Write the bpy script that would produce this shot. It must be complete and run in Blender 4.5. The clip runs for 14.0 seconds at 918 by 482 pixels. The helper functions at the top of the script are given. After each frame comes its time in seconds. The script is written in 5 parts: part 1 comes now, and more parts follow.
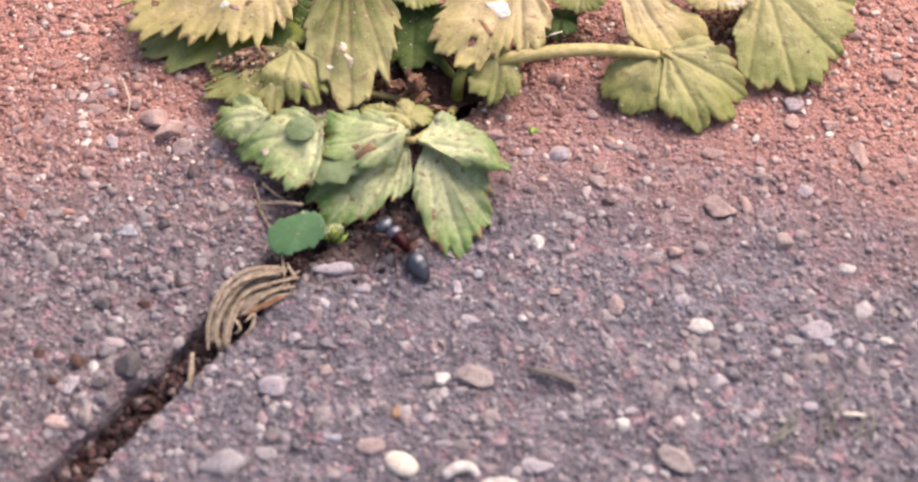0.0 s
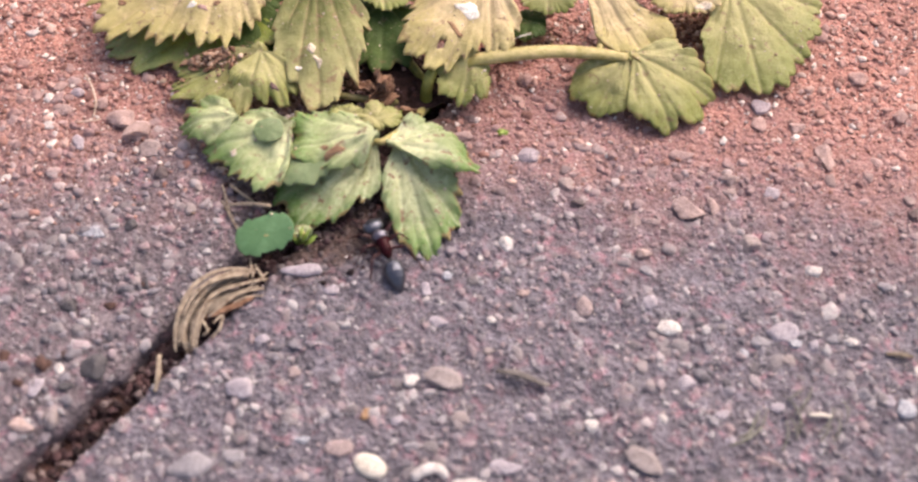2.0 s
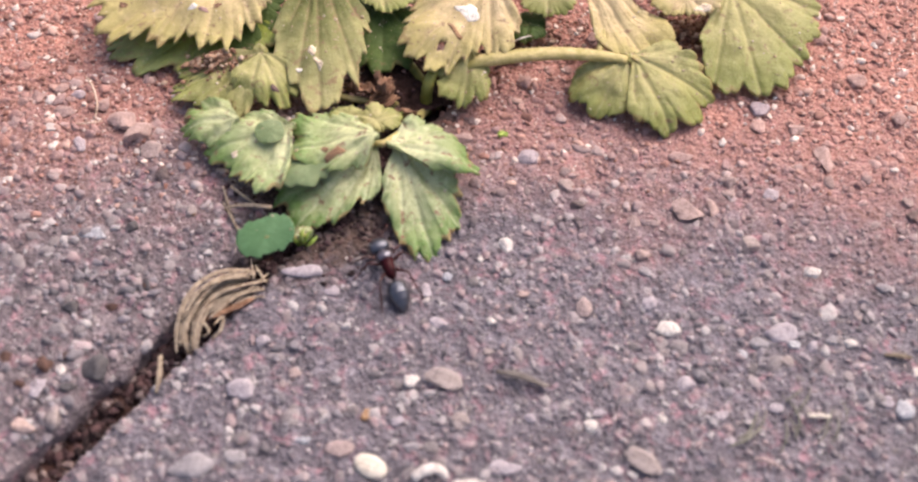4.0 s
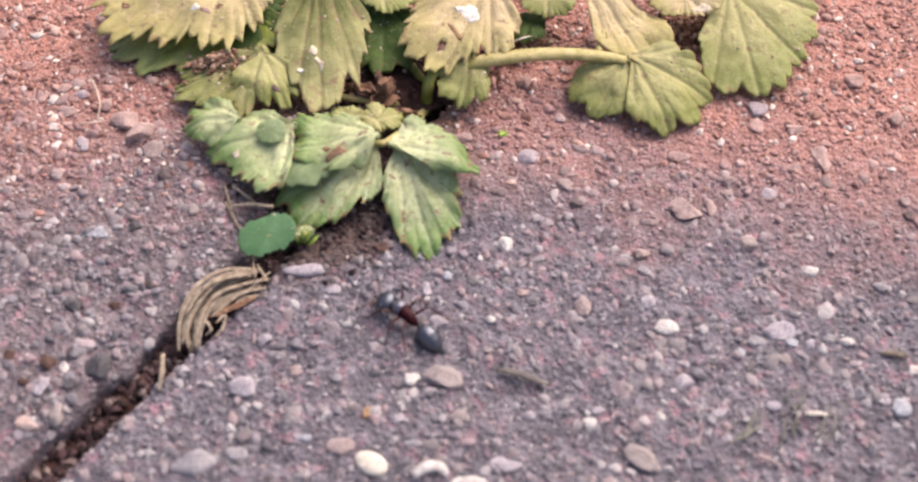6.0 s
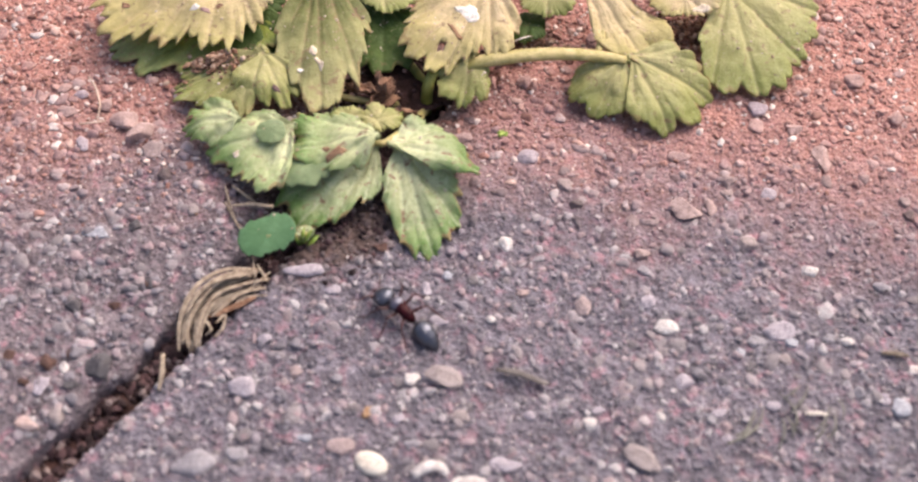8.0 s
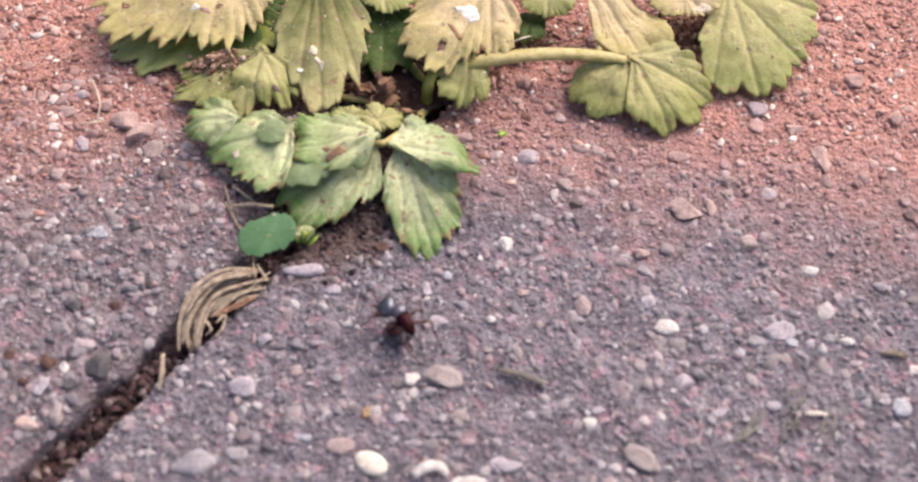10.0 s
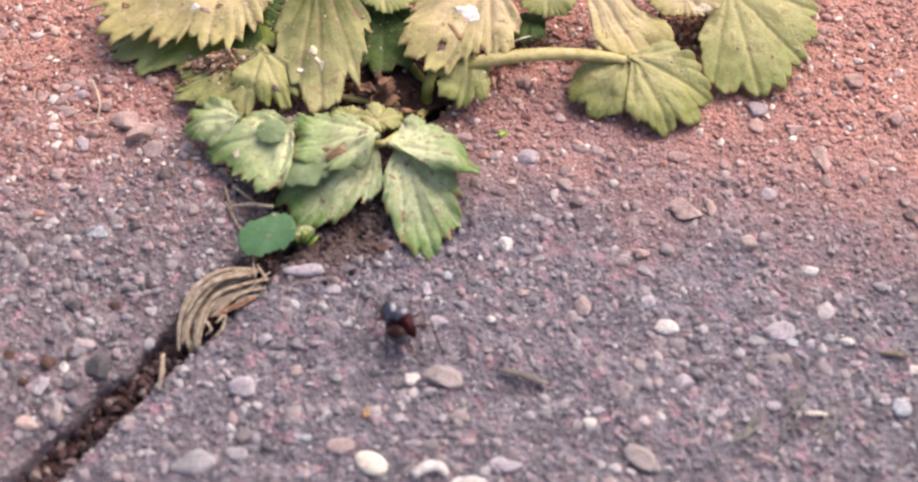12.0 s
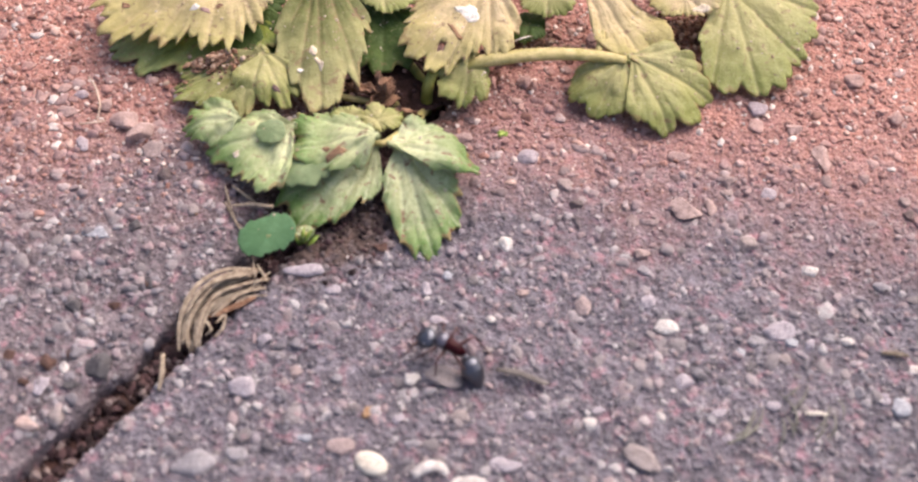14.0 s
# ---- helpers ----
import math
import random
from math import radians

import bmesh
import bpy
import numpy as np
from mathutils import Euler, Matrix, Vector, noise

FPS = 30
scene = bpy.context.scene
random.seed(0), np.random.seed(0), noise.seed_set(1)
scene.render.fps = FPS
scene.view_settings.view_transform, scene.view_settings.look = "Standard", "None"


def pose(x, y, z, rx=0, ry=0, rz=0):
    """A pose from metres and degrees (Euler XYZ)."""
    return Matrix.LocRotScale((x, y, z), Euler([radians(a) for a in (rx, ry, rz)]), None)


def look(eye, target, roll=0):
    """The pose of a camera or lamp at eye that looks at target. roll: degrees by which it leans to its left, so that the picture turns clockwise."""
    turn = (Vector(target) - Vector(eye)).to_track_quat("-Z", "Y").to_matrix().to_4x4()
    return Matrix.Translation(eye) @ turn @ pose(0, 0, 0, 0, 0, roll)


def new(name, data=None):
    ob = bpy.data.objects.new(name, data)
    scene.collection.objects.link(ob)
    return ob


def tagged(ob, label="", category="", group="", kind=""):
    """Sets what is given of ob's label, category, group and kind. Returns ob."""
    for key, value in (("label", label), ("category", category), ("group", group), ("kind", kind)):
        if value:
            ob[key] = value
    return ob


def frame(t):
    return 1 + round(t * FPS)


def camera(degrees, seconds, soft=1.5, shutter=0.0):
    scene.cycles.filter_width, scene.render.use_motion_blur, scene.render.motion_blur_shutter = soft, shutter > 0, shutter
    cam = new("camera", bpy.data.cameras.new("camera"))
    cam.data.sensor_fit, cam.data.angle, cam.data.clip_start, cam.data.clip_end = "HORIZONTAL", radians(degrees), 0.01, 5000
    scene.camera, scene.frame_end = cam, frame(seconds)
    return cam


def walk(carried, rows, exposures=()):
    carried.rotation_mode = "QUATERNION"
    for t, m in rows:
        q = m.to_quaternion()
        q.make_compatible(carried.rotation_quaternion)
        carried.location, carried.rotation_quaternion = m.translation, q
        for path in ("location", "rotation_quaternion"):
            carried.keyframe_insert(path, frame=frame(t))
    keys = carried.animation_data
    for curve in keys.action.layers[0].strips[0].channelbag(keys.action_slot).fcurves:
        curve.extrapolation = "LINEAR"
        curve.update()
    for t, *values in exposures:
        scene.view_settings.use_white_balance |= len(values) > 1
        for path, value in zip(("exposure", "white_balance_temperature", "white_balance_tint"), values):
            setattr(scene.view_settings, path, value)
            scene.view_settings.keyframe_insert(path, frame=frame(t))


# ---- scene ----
cam = camera(40, 14.0, soft=2.3)
cam.data.dof.use_dof, cam.data.dof.focus_distance, cam.data.dof.aperture_fstop = True, 0.170, 24
walk(cam, [
    (0, look((0.00000, -0.08514, 0.12160), (-0.00367, 0.00068, -0.00137), -2.060)),
    (0.5, look((0.00000, -0.08511, 0.12155), (-0.00217, 0.00073, -0.00145), -1.221)),
    (1, look((0.00000, -0.08509, 0.12152), (-0.00091, 0.00075, -0.00148), -0.511)),
    (1.5, look((0.00000, -0.08509, 0.12152), (-0.00021, 0.00083, -0.00144), -0.119)),
    (2, look((0.00000, -0.08509, 0.12152), (0.00002, 0.00091, -0.00138), 0.012)),
    (2.5, look((0.00000, -0.08509, 0.12152), (0.00002, 0.00099, -0.00132), 0.013)),
    (3, look((0.00000, -0.08509, 0.12153), (0.00002, 0.00107, -0.00126), 0.013)),
    (3.2, look((0.00000, -0.08509, 0.12153), (0.00002, 0.00108, -0.00125), 0.013)),
    (5.3, look((0.00000, -0.08604, 0.12287), (0.00000, 0.00000, 0.00000), 0.000)),
    (14.0, look((0.00000, -0.08604, 0.12287), (0.00000, 0.00000, 0.00000), 0.000)),
], exposures=[(0.0, 0.67, 7150, 19), (3.2, 0.66, 7150, 19), (5.3, 0.65, 6950, 17), (14.0, 0.66, 6900, 17)])

# ---- light: a bright hazy sky, a broad soft sun from behind the plant ----
SUN = Vector((0.42, 0.50, 0.80)).normalized()
world = bpy.data.worlds.new("world")
scene.world = world
world.use_nodes = True
wn = world.node_tree.nodes
sky = wn.new("ShaderNodeTexSky")
sky.sky_type = "NISHITA"
sky.sun_disc = False
sky.sun_elevation = math.asin(SUN.z)
sky.sun_rotation = math.atan2(SUN.x, SUN.y)
sky.air_density, sky.dust_density = 1.0, 6.0
wn["Background"].inputs["Strength"].default_value = 0.15
world.node_tree.links.new(sky.outputs["Color"], wn["Background"].inputs["Color"])
lamp = bpy.data.lights.new("sun", "SUN")
lamp.energy, lamp.angle, lamp.color = 1.5, radians(56), (1.0, 0.96, 0.93)
sun = new("sun", lamp)
sun.matrix_world = look(SUN * 3, (0, 0, 0))

MM = 0.001                      # all lengths below are written in millimetres
rng = random.Random(11)


def mm(x, y, z=0.0):
    return Vector((x * MM, y * MM, z * MM))


# ---- the joint between the slabs ----
# s runs along the joint, d across it: d > 0 is the bare slab, d < -GAP the dusty one
O, SX, DX, GAP = (-42.3, -30.2), (0.6184, 0.7858), (0.7858, -0.6184), 4.5


# ---- materials ----
class Mat:
    """A small builder for node materials; lengths in millimetres through object coordinates."""

    def __init__(self, name):
        self.mat = bpy.data.materials.new(name)
        self.mat.use_nodes = True
        self.t = self.mat.node_tree
        self.b = self.t.nodes["Principled BSDF"]
        self.co = self.t.nodes.new("ShaderNodeTexCoord").outputs["Object"]

    def node(self, kind):
        return self.t.nodes.new(kind)

    def link(self, a, b):
        self.t.links.new(a, b)

    def noise(self, size, detail=3.0, rough=0.55, distort=0.0, co=None):
        n = self.node("ShaderNodeTexNoise")
        n.inputs["Scale"].default_value = 1.0 / (size * MM)
        n.inputs["Detail"].default_value = detail
        n.inputs["Roughness"].default_value = rough
        n.inputs["Distortion"].default_value = distort
        self.link(co or self.co, n.inputs["Vector"])
        return n.outputs["Fac"]

    def cells(self, size, what="Color"):
        n = self.node("ShaderNodeTexVoronoi")
        n.inputs["Scale"].default_value = 1.0 / (size * MM)
        self.link(self.co, n.inputs["Vector"])
        return n.outputs[what]

    def ramp(self, fac, *stops):
        n = self.node("ShaderNodeValToRGB")
        el = n.color_ramp.elements
        while len(el) < len(stops):
            el.new(0.5)
        for e, (p, c) in zip(el, stops):
            e.position = p
            e.color = (*c, 1) if len(c) == 3 else c
        self.link(fac, n.inputs["Fac"])
        return n.outputs["Color"]

    def mix(self, fac, a, b, how="MIX"):
        n = self.node("ShaderNodeMix")
        n.data_type, n.blend_type = "RGBA", how
        for sock, value in ((n.inputs[0], fac), (n.inputs[6], a), (n.inputs[7], b)):
            if isinstance(value, (int, float)):
                sock.default_value = value
            elif isinstance(value, tuple):
                sock.default_value = (*value, 1)
            else:
                self.link(value, sock)
        return n.outputs[2]

    def math(self, how, a, b=0.0):
        n = self.node("ShaderNodeMath")
        n.operation = how
        for sock, value in zip(n.inputs, (a, b)):
            if isinstance(value, (int, float)):
                sock.default_value = value
            else:
                self.link(value, sock)
        return n.outputs[0]

    def bump(self, height, depth, strength=1.0):
        n = self.node("ShaderNodeBump")
        n.inputs["Distance"].default_value = depth * MM
        n.inputs["Strength"].default_value = strength
        self.link(height, n.inputs["Height"])
        if self.b.inputs["Normal"].is_linked:
            self.link(self.b.inputs["Normal"].links[0].from_socket, n.inputs["Normal"])
        self.link(n.outputs["Normal"], self.b.inputs["Normal"])

    def done(self, colour=None, rough=0.8, spec=0.5, metal=0.0):
        if isinstance(colour, tuple):
            self.b.inputs["Base Color"].default_value = (*colour, 1)
        elif colour is not None:
            self.link(colour, self.b.inputs["Base Color"])
        if isinstance(rough, (int, float)):
            self.b.inputs["Roughness"].default_value = rough
        else:
            self.link(rough, self.b.inputs["Roughness"])
        self.b.inputs["Specular IOR Level"].default_value = spec
        self.b.inputs["Metallic"].default_value = metal
        return self.mat


WARM_DUST_EDGE = (-0.004, 0.036)


def dust(m, colour, most=0.88):
    """Rust-red sandy dust, thicker towards the bed where the weed grows; warm light there is painted into its red."""
    xyz = m.node("ShaderNodeSeparateXYZ")
    m.link(m.node("ShaderNodeNewGeometry").outputs["Position"], xyz.inputs[0])
    edge = m.math("ADD", m.math("ADD", xyz.outputs["Y"], m.math("MULTIPLY", xyz.outputs["X"], 0.17)), m.math("MULTIPLY", m.math("SUBTRACT", m.noise(14, 4), 0.5), 0.030))
    # beyond the joint the dust reaches further out over the slab
    edge = m.math("ADD", edge, m.math("MULTIPLY", m.math("MAXIMUM", m.math("SUBTRACT", -0.026, xyz.outputs["X"]), 0.0), 0.38))
    rng_ = m.node("ShaderNodeMapRange")
    rng_.interpolation_type = "SMOOTHSTEP"
    rng_.inputs["From Min"].default_value, rng_.inputs["From Max"].default_value = WARM_DUST_EDGE
    m.link(edge, rng_.inputs["Value"])
    grain = m.ramp(m.noise(0.35, 2), (0.3, (0.27, 0.105, 0.081)), (0.55, (0.50, 0.235, 0.184)), (0.75, (0.70, 0.42, 0.348)))
    return m.mix(m.math("MULTIPLY", rng_.outputs[0], most), colour, grain)


def soil_and_shade(m, most):
    """Dark soil washed along the joint by the weed, with the leaves' shade painted in."""
    pos = m.node("ShaderNodeNewGeometry").outputs["Position"]
    sd = []
    for axis, zero in ((SX, O[0] * SX[0] + O[1] * SX[1]), (DX, O[0] * DX[0] + O[1] * DX[1])):
        dot = m.node("ShaderNodeVectorMath")
        dot.operation = "DOT_PRODUCT"
        m.link(pos, dot.inputs[0])
        dot.inputs[1].default_value = (axis[0] / MM, axis[1] / MM, 0)
        sd.append(m.math("SUBTRACT", dot.outputs["Value"], zero))
    along = m.math("DIVIDE", m.math("SUBTRACT", sd[0], 50.0), 19.0)
    across = m.math("MAXIMUM", m.math("DIVIDE", sd[1], -14.5), m.math("DIVIDE", sd[1], 10.5))
    far = m.math("ADD", m.math("MULTIPLY", along, along), m.math("MULTIPLY", across, across))
    far = m.math("ADD", far, m.math("MULTIPLY", m.math("SUBTRACT", m.noise(3.5, 5, 0.65), 0.5), 1.7))
    return m.math("MULTIPLY", m.ramp(far, (0.45, (1, 1, 1)), (1.15, (0, 0, 0))), most)


def rosy(m, base, most):
    """Rose-red flecks and patches of brick dust trodden into the surface."""
    at = m.node("ShaderNodeNewGeometry").outputs["Position"]
    broad = m.ramp(m.noise(6.5, 3, 0.6, 0.6, at), (0.42, (0.25, 0.25, 0.25)), (0.62, (1, 1, 1)))
    fleck = m.ramp(m.noise(1.9, 5, 0.65, 0.4, at), (0.53, (0, 0, 0)), (0.63, (1, 1, 1)))
    return m.mix(m.math("MULTIPLY", m.math("MULTIPLY", broad, fleck), most), base, (0.37, 0.195, 0.235))


def concrete(name, dark, mid, light):
    m = Mat(name)
    base = m.ramp(m.noise(2.6, 5, 0.65), (0.28, dark), (0.5, mid), (0.74, light))
    speck = m.ramp(m.cells(0.55), (0.0, (0.34, 0.32, 0.33)), (0.35, (0.64, 0.60, 0.62)), (0.7, (0.98, 0.93, 0.95)), (1.0, (1.3, 1.26, 1.26)))
    base = m.mix(0.75, base, speck, "MULTIPLY")
    base = rosy(m, base, 0.72)
    pale = m.ramp(m.noise(0.9, 3), (0.66, (0, 0, 0)), (0.74, (1, 1, 1)))
    base = m.mix(m.math("MULTIPLY", pale, 0.5), base, (0.50, 0.45, 0.45))
    base = m.mix(0.35, base, m.ramp(m.noise(22, 3), (0.3, (0.66, 0.66, 0.68)), (0.7, (1.2, 1.15, 1.15))), "MULTIPLY")
    soil_shade = soil_and_shade(m, 0.92)
    m.bump(m.noise(0.9, 5, 0.65), 0.45)
    m.bump(m.cells(0.55, "Distance"), 0.22)
    return m.done(m.mix(soil_shade, dust(m, base), m.ramp(m.noise(0.9, 4), (0.3, (0.035, 0.022, 0.018)), (0.7, (0.12, 0.075, 0.06)))), m.ramp(m.noise(1.5), (0.3, (0.55,) * 3), (0.7, (0.9,) * 3)), 0.35)


def stone(name, *stops, island=True, rough=0.7, dusty=0.0):
    m = Mat(name)
    src = m.node("ShaderNodeNewGeometry").outputs["Random Per Island"] if island else m.node("ShaderNodeObjectInfo").outputs["Random"]
    base = m.ramp(src, *stops)
    base = m.mix(0.6, base, m.ramp(m.noise(0.5, 4, 0.65), (0.3, (0.55, 0.53, 0.53)), (0.7, (1.25, 1.22, 1.2))), "MULTIPLY")
    m.bump(m.noise(0.35, 4), 0.12)
    if dusty:
        base = m.mix(soil_and_shade(m, 0.82), dust(m, rosy(m, base, 0.45), dusty), (0.075, 0.048, 0.04))
    return m.done(base, rough, 0.45)


def pebble_mat(name, colour, second, rough=0.6, dusty=0.45):
    m = Mat(name)
    base = m.ramp(m.noise(1.3, 4, 0.65, 0.4), (0.3, second), (0.6, colour))
    base = m.mix(0.35, base, m.ramp(m.noise(0.25, 3), (0.35, (0.4, 0.38, 0.38)), (0.65, (1.25, 1.25, 1.25))), "MULTIPLY")
    m.bump(m.noise(0.5, 4), 0.22)
    return m.done(dust(m, base, dusty), rough, 0.4)


def leaf_mat(name, dark, light, vein, dirt=0.3, gloss=0.5, rim=None, relief=1.0, mottle=0.10):
    m = Mat(name)
    base = m.ramp(m.noise(5.0, 4, 0.55, 0.3), (0.3, dark), (0.68, light))
    base = m.mix(0.30, base, m.ramp(m.noise(0.5, 4, 0.65), (0.3, (0.70, 0.74, 0.66)), (0.7, (1.2, 1.18, 1.16))), "MULTIPLY")
    if rim:
        far = m.node("ShaderNodeAttribute")
        far.attribute_name = "rim"
        outer = m.ramp(m.math("ADD", far.outputs["Fac"], m.math("MULTIPLY", m.math("SUBTRACT", m.noise(4.5, 3), 0.5), 0.7)), (0.32, (0, 0, 0)), (0.90, (1, 1, 1)))
        base = m.mix(m.math("MULTIPLY", outer, 0.85), base, rim)
    at = m.node("ShaderNodeAttribute")
    at.attribute_name = "vein"
    base = m.mix(m.math("MULTIPLY", at.outputs["Fac"], 0.34), base, vein)
    pale = m.ramp(m.noise(1.3, 5, 0.65, 0.5), (0.50, (0, 0, 0)), (0.66, (1, 1, 1)))
    base = m.mix(m.math("MULTIPLY", pale, 0.7), base, m.mix(1.0, base, (1.30, 1.28, 1.40), "MULTIPLY"))
    if rim:
        green = m.ramp(m.noise(0.9, 4, 0.6, 0.3), (0.50, (0, 0, 0)), (0.68, (1, 1, 1)))
        base = m.mix(m.math("MULTIPLY", green, mottle), base, rim)
    # rust-brown spots, scattered and crowded along the veins
    spots = m.math("ADD", m.noise(1.5, 4, 0.62, 0.8), m.math("MULTIPLY", at.outputs["Fac"], 0.05))
    brown = m.ramp(spots, (0.59, (0, 0, 0)), (0.67, (1, 1, 1)))
    base = m.mix(m.math("MULTIPLY", brown, min(1.0, dirt * 1.3)), base, (0.29, 0.165, 0.11))
    # withered margin, here and there
    out = m.node("ShaderNodeAttribute")
    out.attribute_name = "edge"
    worn = m.math("ADD", out.outputs["Fac"], m.math("MULTIPLY", m.math("SUBTRACT", m.noise(2.6, 4), 0.5), 0.5))
    base = m.mix(m.math("MULTIPLY", m.ramp(worn, (0.98, (0, 0, 0)), (1.06, (1, 1, 1))), min(0.8, dirt)), base, (0.36, 0.23, 0.11))
    sand = m.ramp(m.cells(0.6, "Distance"), (0.16, (1, 1, 1)), (0.28, (0, 0, 0)))
    where = m.ramp(m.noise(1.6, 3), (0.5, (0, 0, 0)), (0.60, (1, 1, 1)))
    base = m.mix(m.math("MULTIPLY", m.math("MULTIPLY", sand, where), dirt * 0.8), base, (0.62, 0.50, 0.38))
    m.bump(m.noise(0.4, 5, 0.7), 0.14 * relief)
    m.bump(m.noise(1.8, 3), 0.25 * relief)
    m.done(base, m.ramp(m.noise(1.2), (0.3, (gloss - 0.08,) * 3), (0.7, (gloss + 0.15,) * 3)), 0.35)
    # thin blade: part of the light comes through
    tr = m.node("ShaderNodeBsdfTranslucent")
    m.link(base, tr.inputs["Color"])
    mixer = m.node("ShaderNodeMixShader")
    mixer.inputs[0].default_value = 0.29
    m.link(m.b.outputs[0], mixer.inputs[1])
    m.link(tr.outputs[0], mixer.inputs[2])
    m.link(mixer.outputs[0], m.t.nodes["Material Output"].inputs["Surface"])
    return m.mat


def plain(name, a, b, size, rough=0.7, spec=0.4, relief=0.08):
    m = Mat(name)
    m.bump(m.noise(size * 0.5, 4), relief)
    return m.done(m.ramp(m.noise(size, 4, 0.6), (0.32, a), (0.68, b)), rough, spec)


CONCRETE_A = concrete("worn_concrete", (0.085, 0.080, 0.096), (0.160, 0.151, 0.178), (0.280, 0.270, 0.308))
CONCRETE_B = concrete("dusty_concrete", (0.089, 0.078, 0.088), (0.169, 0.148, 0.162), (0.288, 0.255, 0.273))
SOIL = plain("damp_soil", (0.018, 0.010, 0.008), (0.075, 0.038, 0.032), 1.2, 0.95, 0.2, 0.5)
SANDY = concrete("sandy_dirt", (0.14, 0.07, 0.05), (0.26, 0.13, 0.09), (0.38, 0.22, 0.16))
GROUND = plain("earth", (0.06, 0.045, 0.04), (0.16, 0.12, 0.10), 30, 0.95, 0.2, 0.5)
GRIT = stone("grit", (0.0, (0.096, 0.089, 0.103)), (0.25, (0.171, 0.161, 0.184)), (0.5, (0.238, 0.222, 0.252)), (0.68, (0.290, 0.222, 0.232)), (0.84, (0.315, 0.292, 0.310)), (0.96, (0.40, 0.384, 0.394)), dusty=0.78)
SAND = stone("red_sand", (0.0, (0.19, 0.085, 0.066)), (0.35, (0.34, 0.18, 0.15)), (0.65, (0.45, 0.275, 0.24)), (0.85, (0.52, 0.36, 0.31)), (0.95, (0.76, 0.66, 0.60)))
PALE = stone("pale_grain", (0.0, (0.50, 0.40, 0.36)), (0.6, (0.66, 0.58, 0.54)), (1.0, (0.80, 0.76, 0.72)), rough=0.4)
CRUMB = stone("soil_crumb", (0.0, (0.018, 0.010, 0.011)), (0.45, (0.050, 0.026, 0.029)), (0.85, (0.105, 0.058, 0.062)), (0.97, (0.24, 0.19, 0.185)), rough=0.95)
MIXED = stone("mixed_stone", (0.0, (0.148, 0.135, 0.144)), (0.3, (0.217, 0.195, 0.206)), (0.55, (0.250, 0.226, 0.240)), (0.72, (0.262, 0.218, 0.222)), (0.88, (0.305, 0.29, 0.305)), (0.97, (0.40, 0.384, 0.394)), island=False, dusty=0.5)
P_WHITE = pebble_mat("white_quartz", (0.64, 0.61, 0.59), (0.42, 0.37, 0.35), 0.5, 0.15)
P_LILAC = pebble_mat("lilac_stone", (0.42, 0.38, 0.42), (0.26, 0.23, 0.26), 0.55, 0.2)
P_GREY = pebble_mat("grey_stone", (0.30, 0.285, 0.31), (0.205, 0.19, 0.208))
P_BROWN = pebble_mat("brown_crumb", (0.12, 0.065, 0.052), (0.05, 0.028, 0.024), 0.9)
P_DARK = pebble_mat("dark_stone", (0.085, 0.08, 0.088), (0.05, 0.045, 0.05))
P_TAN = pebble_mat("tan_stone", (0.335, 0.285, 0.28), (0.215, 0.178, 0.176))
P_ROCK = pebble_mat("rough_rock", (0.45, 0.345, 0.325), (0.30, 0.22, 0.205), 0.75, 0.3)
P_PINK = pebble_mat("pink_stone", (0.36, 0.28, 0.275), (0.24, 0.185, 0.185))
P_ORANGE = pebble_mat("orange_stone", (0.40, 0.245, 0.13), (0.28, 0.15, 0.08), 0.4)
P_CREAM = pebble_mat("cream_seed", (0.66, 0.62, 0.55), (0.50, 0.43, 0.35), 0.5)
P_BLUE = pebble_mat("blue_grey_stone", (0.42, 0.44, 0.49), (0.22, 0.22, 0.25), 0.4)
LEAF_PALE = leaf_mat("pale_leaf", (0.54, 0.44, 0.225), (0.72, 0.59, 0.385), (0.66, 0.54, 0.345), 0.55, 0.36, (0.46, 0.41, 0.15))
LEAF_GREEN = leaf_mat("green_leaf", (0.49, 0.54, 0.29), (0.76, 0.79, 0.52), (0.72, 0.76, 0.51), 0.75, 0.27, (0.085, 0.215, 0.03), mottle=0.42)
LEAF_MID = leaf_mat("mid_green_leaf", (0.37, 0.365, 0.135), (0.54, 0.505, 0.25), (0.56, 0.52, 0.27), 0.5, 0.32, (0.26, 0.30, 0.08))
# shade in the gaps between blades is put into this near-black green
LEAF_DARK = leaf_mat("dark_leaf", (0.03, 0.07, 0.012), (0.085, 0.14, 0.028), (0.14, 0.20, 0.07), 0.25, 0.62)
LEAF_DEEP = leaf_mat("deep_green_leaf", (0.17, 0.245, 0.025), (0.34, 0.41, 0.06), (0.40, 0.45, 0.13), 0.4, 0.55, (0.26, 0.31, 0.13))
LEAF_LIGHT = leaf_mat("light_green_leaf", (0.48, 0.535, 0.27), (0.74, 0.78, 0.49), (0.70, 0.73, 0.46), 0.65, 0.3, (0.13, 0.27, 0.05), mottle=0.32)
# dark base paints shade into the blade near its stalk, pale rim outside
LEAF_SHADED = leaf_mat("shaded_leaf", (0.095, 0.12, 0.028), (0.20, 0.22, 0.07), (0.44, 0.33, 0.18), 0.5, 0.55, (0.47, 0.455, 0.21))
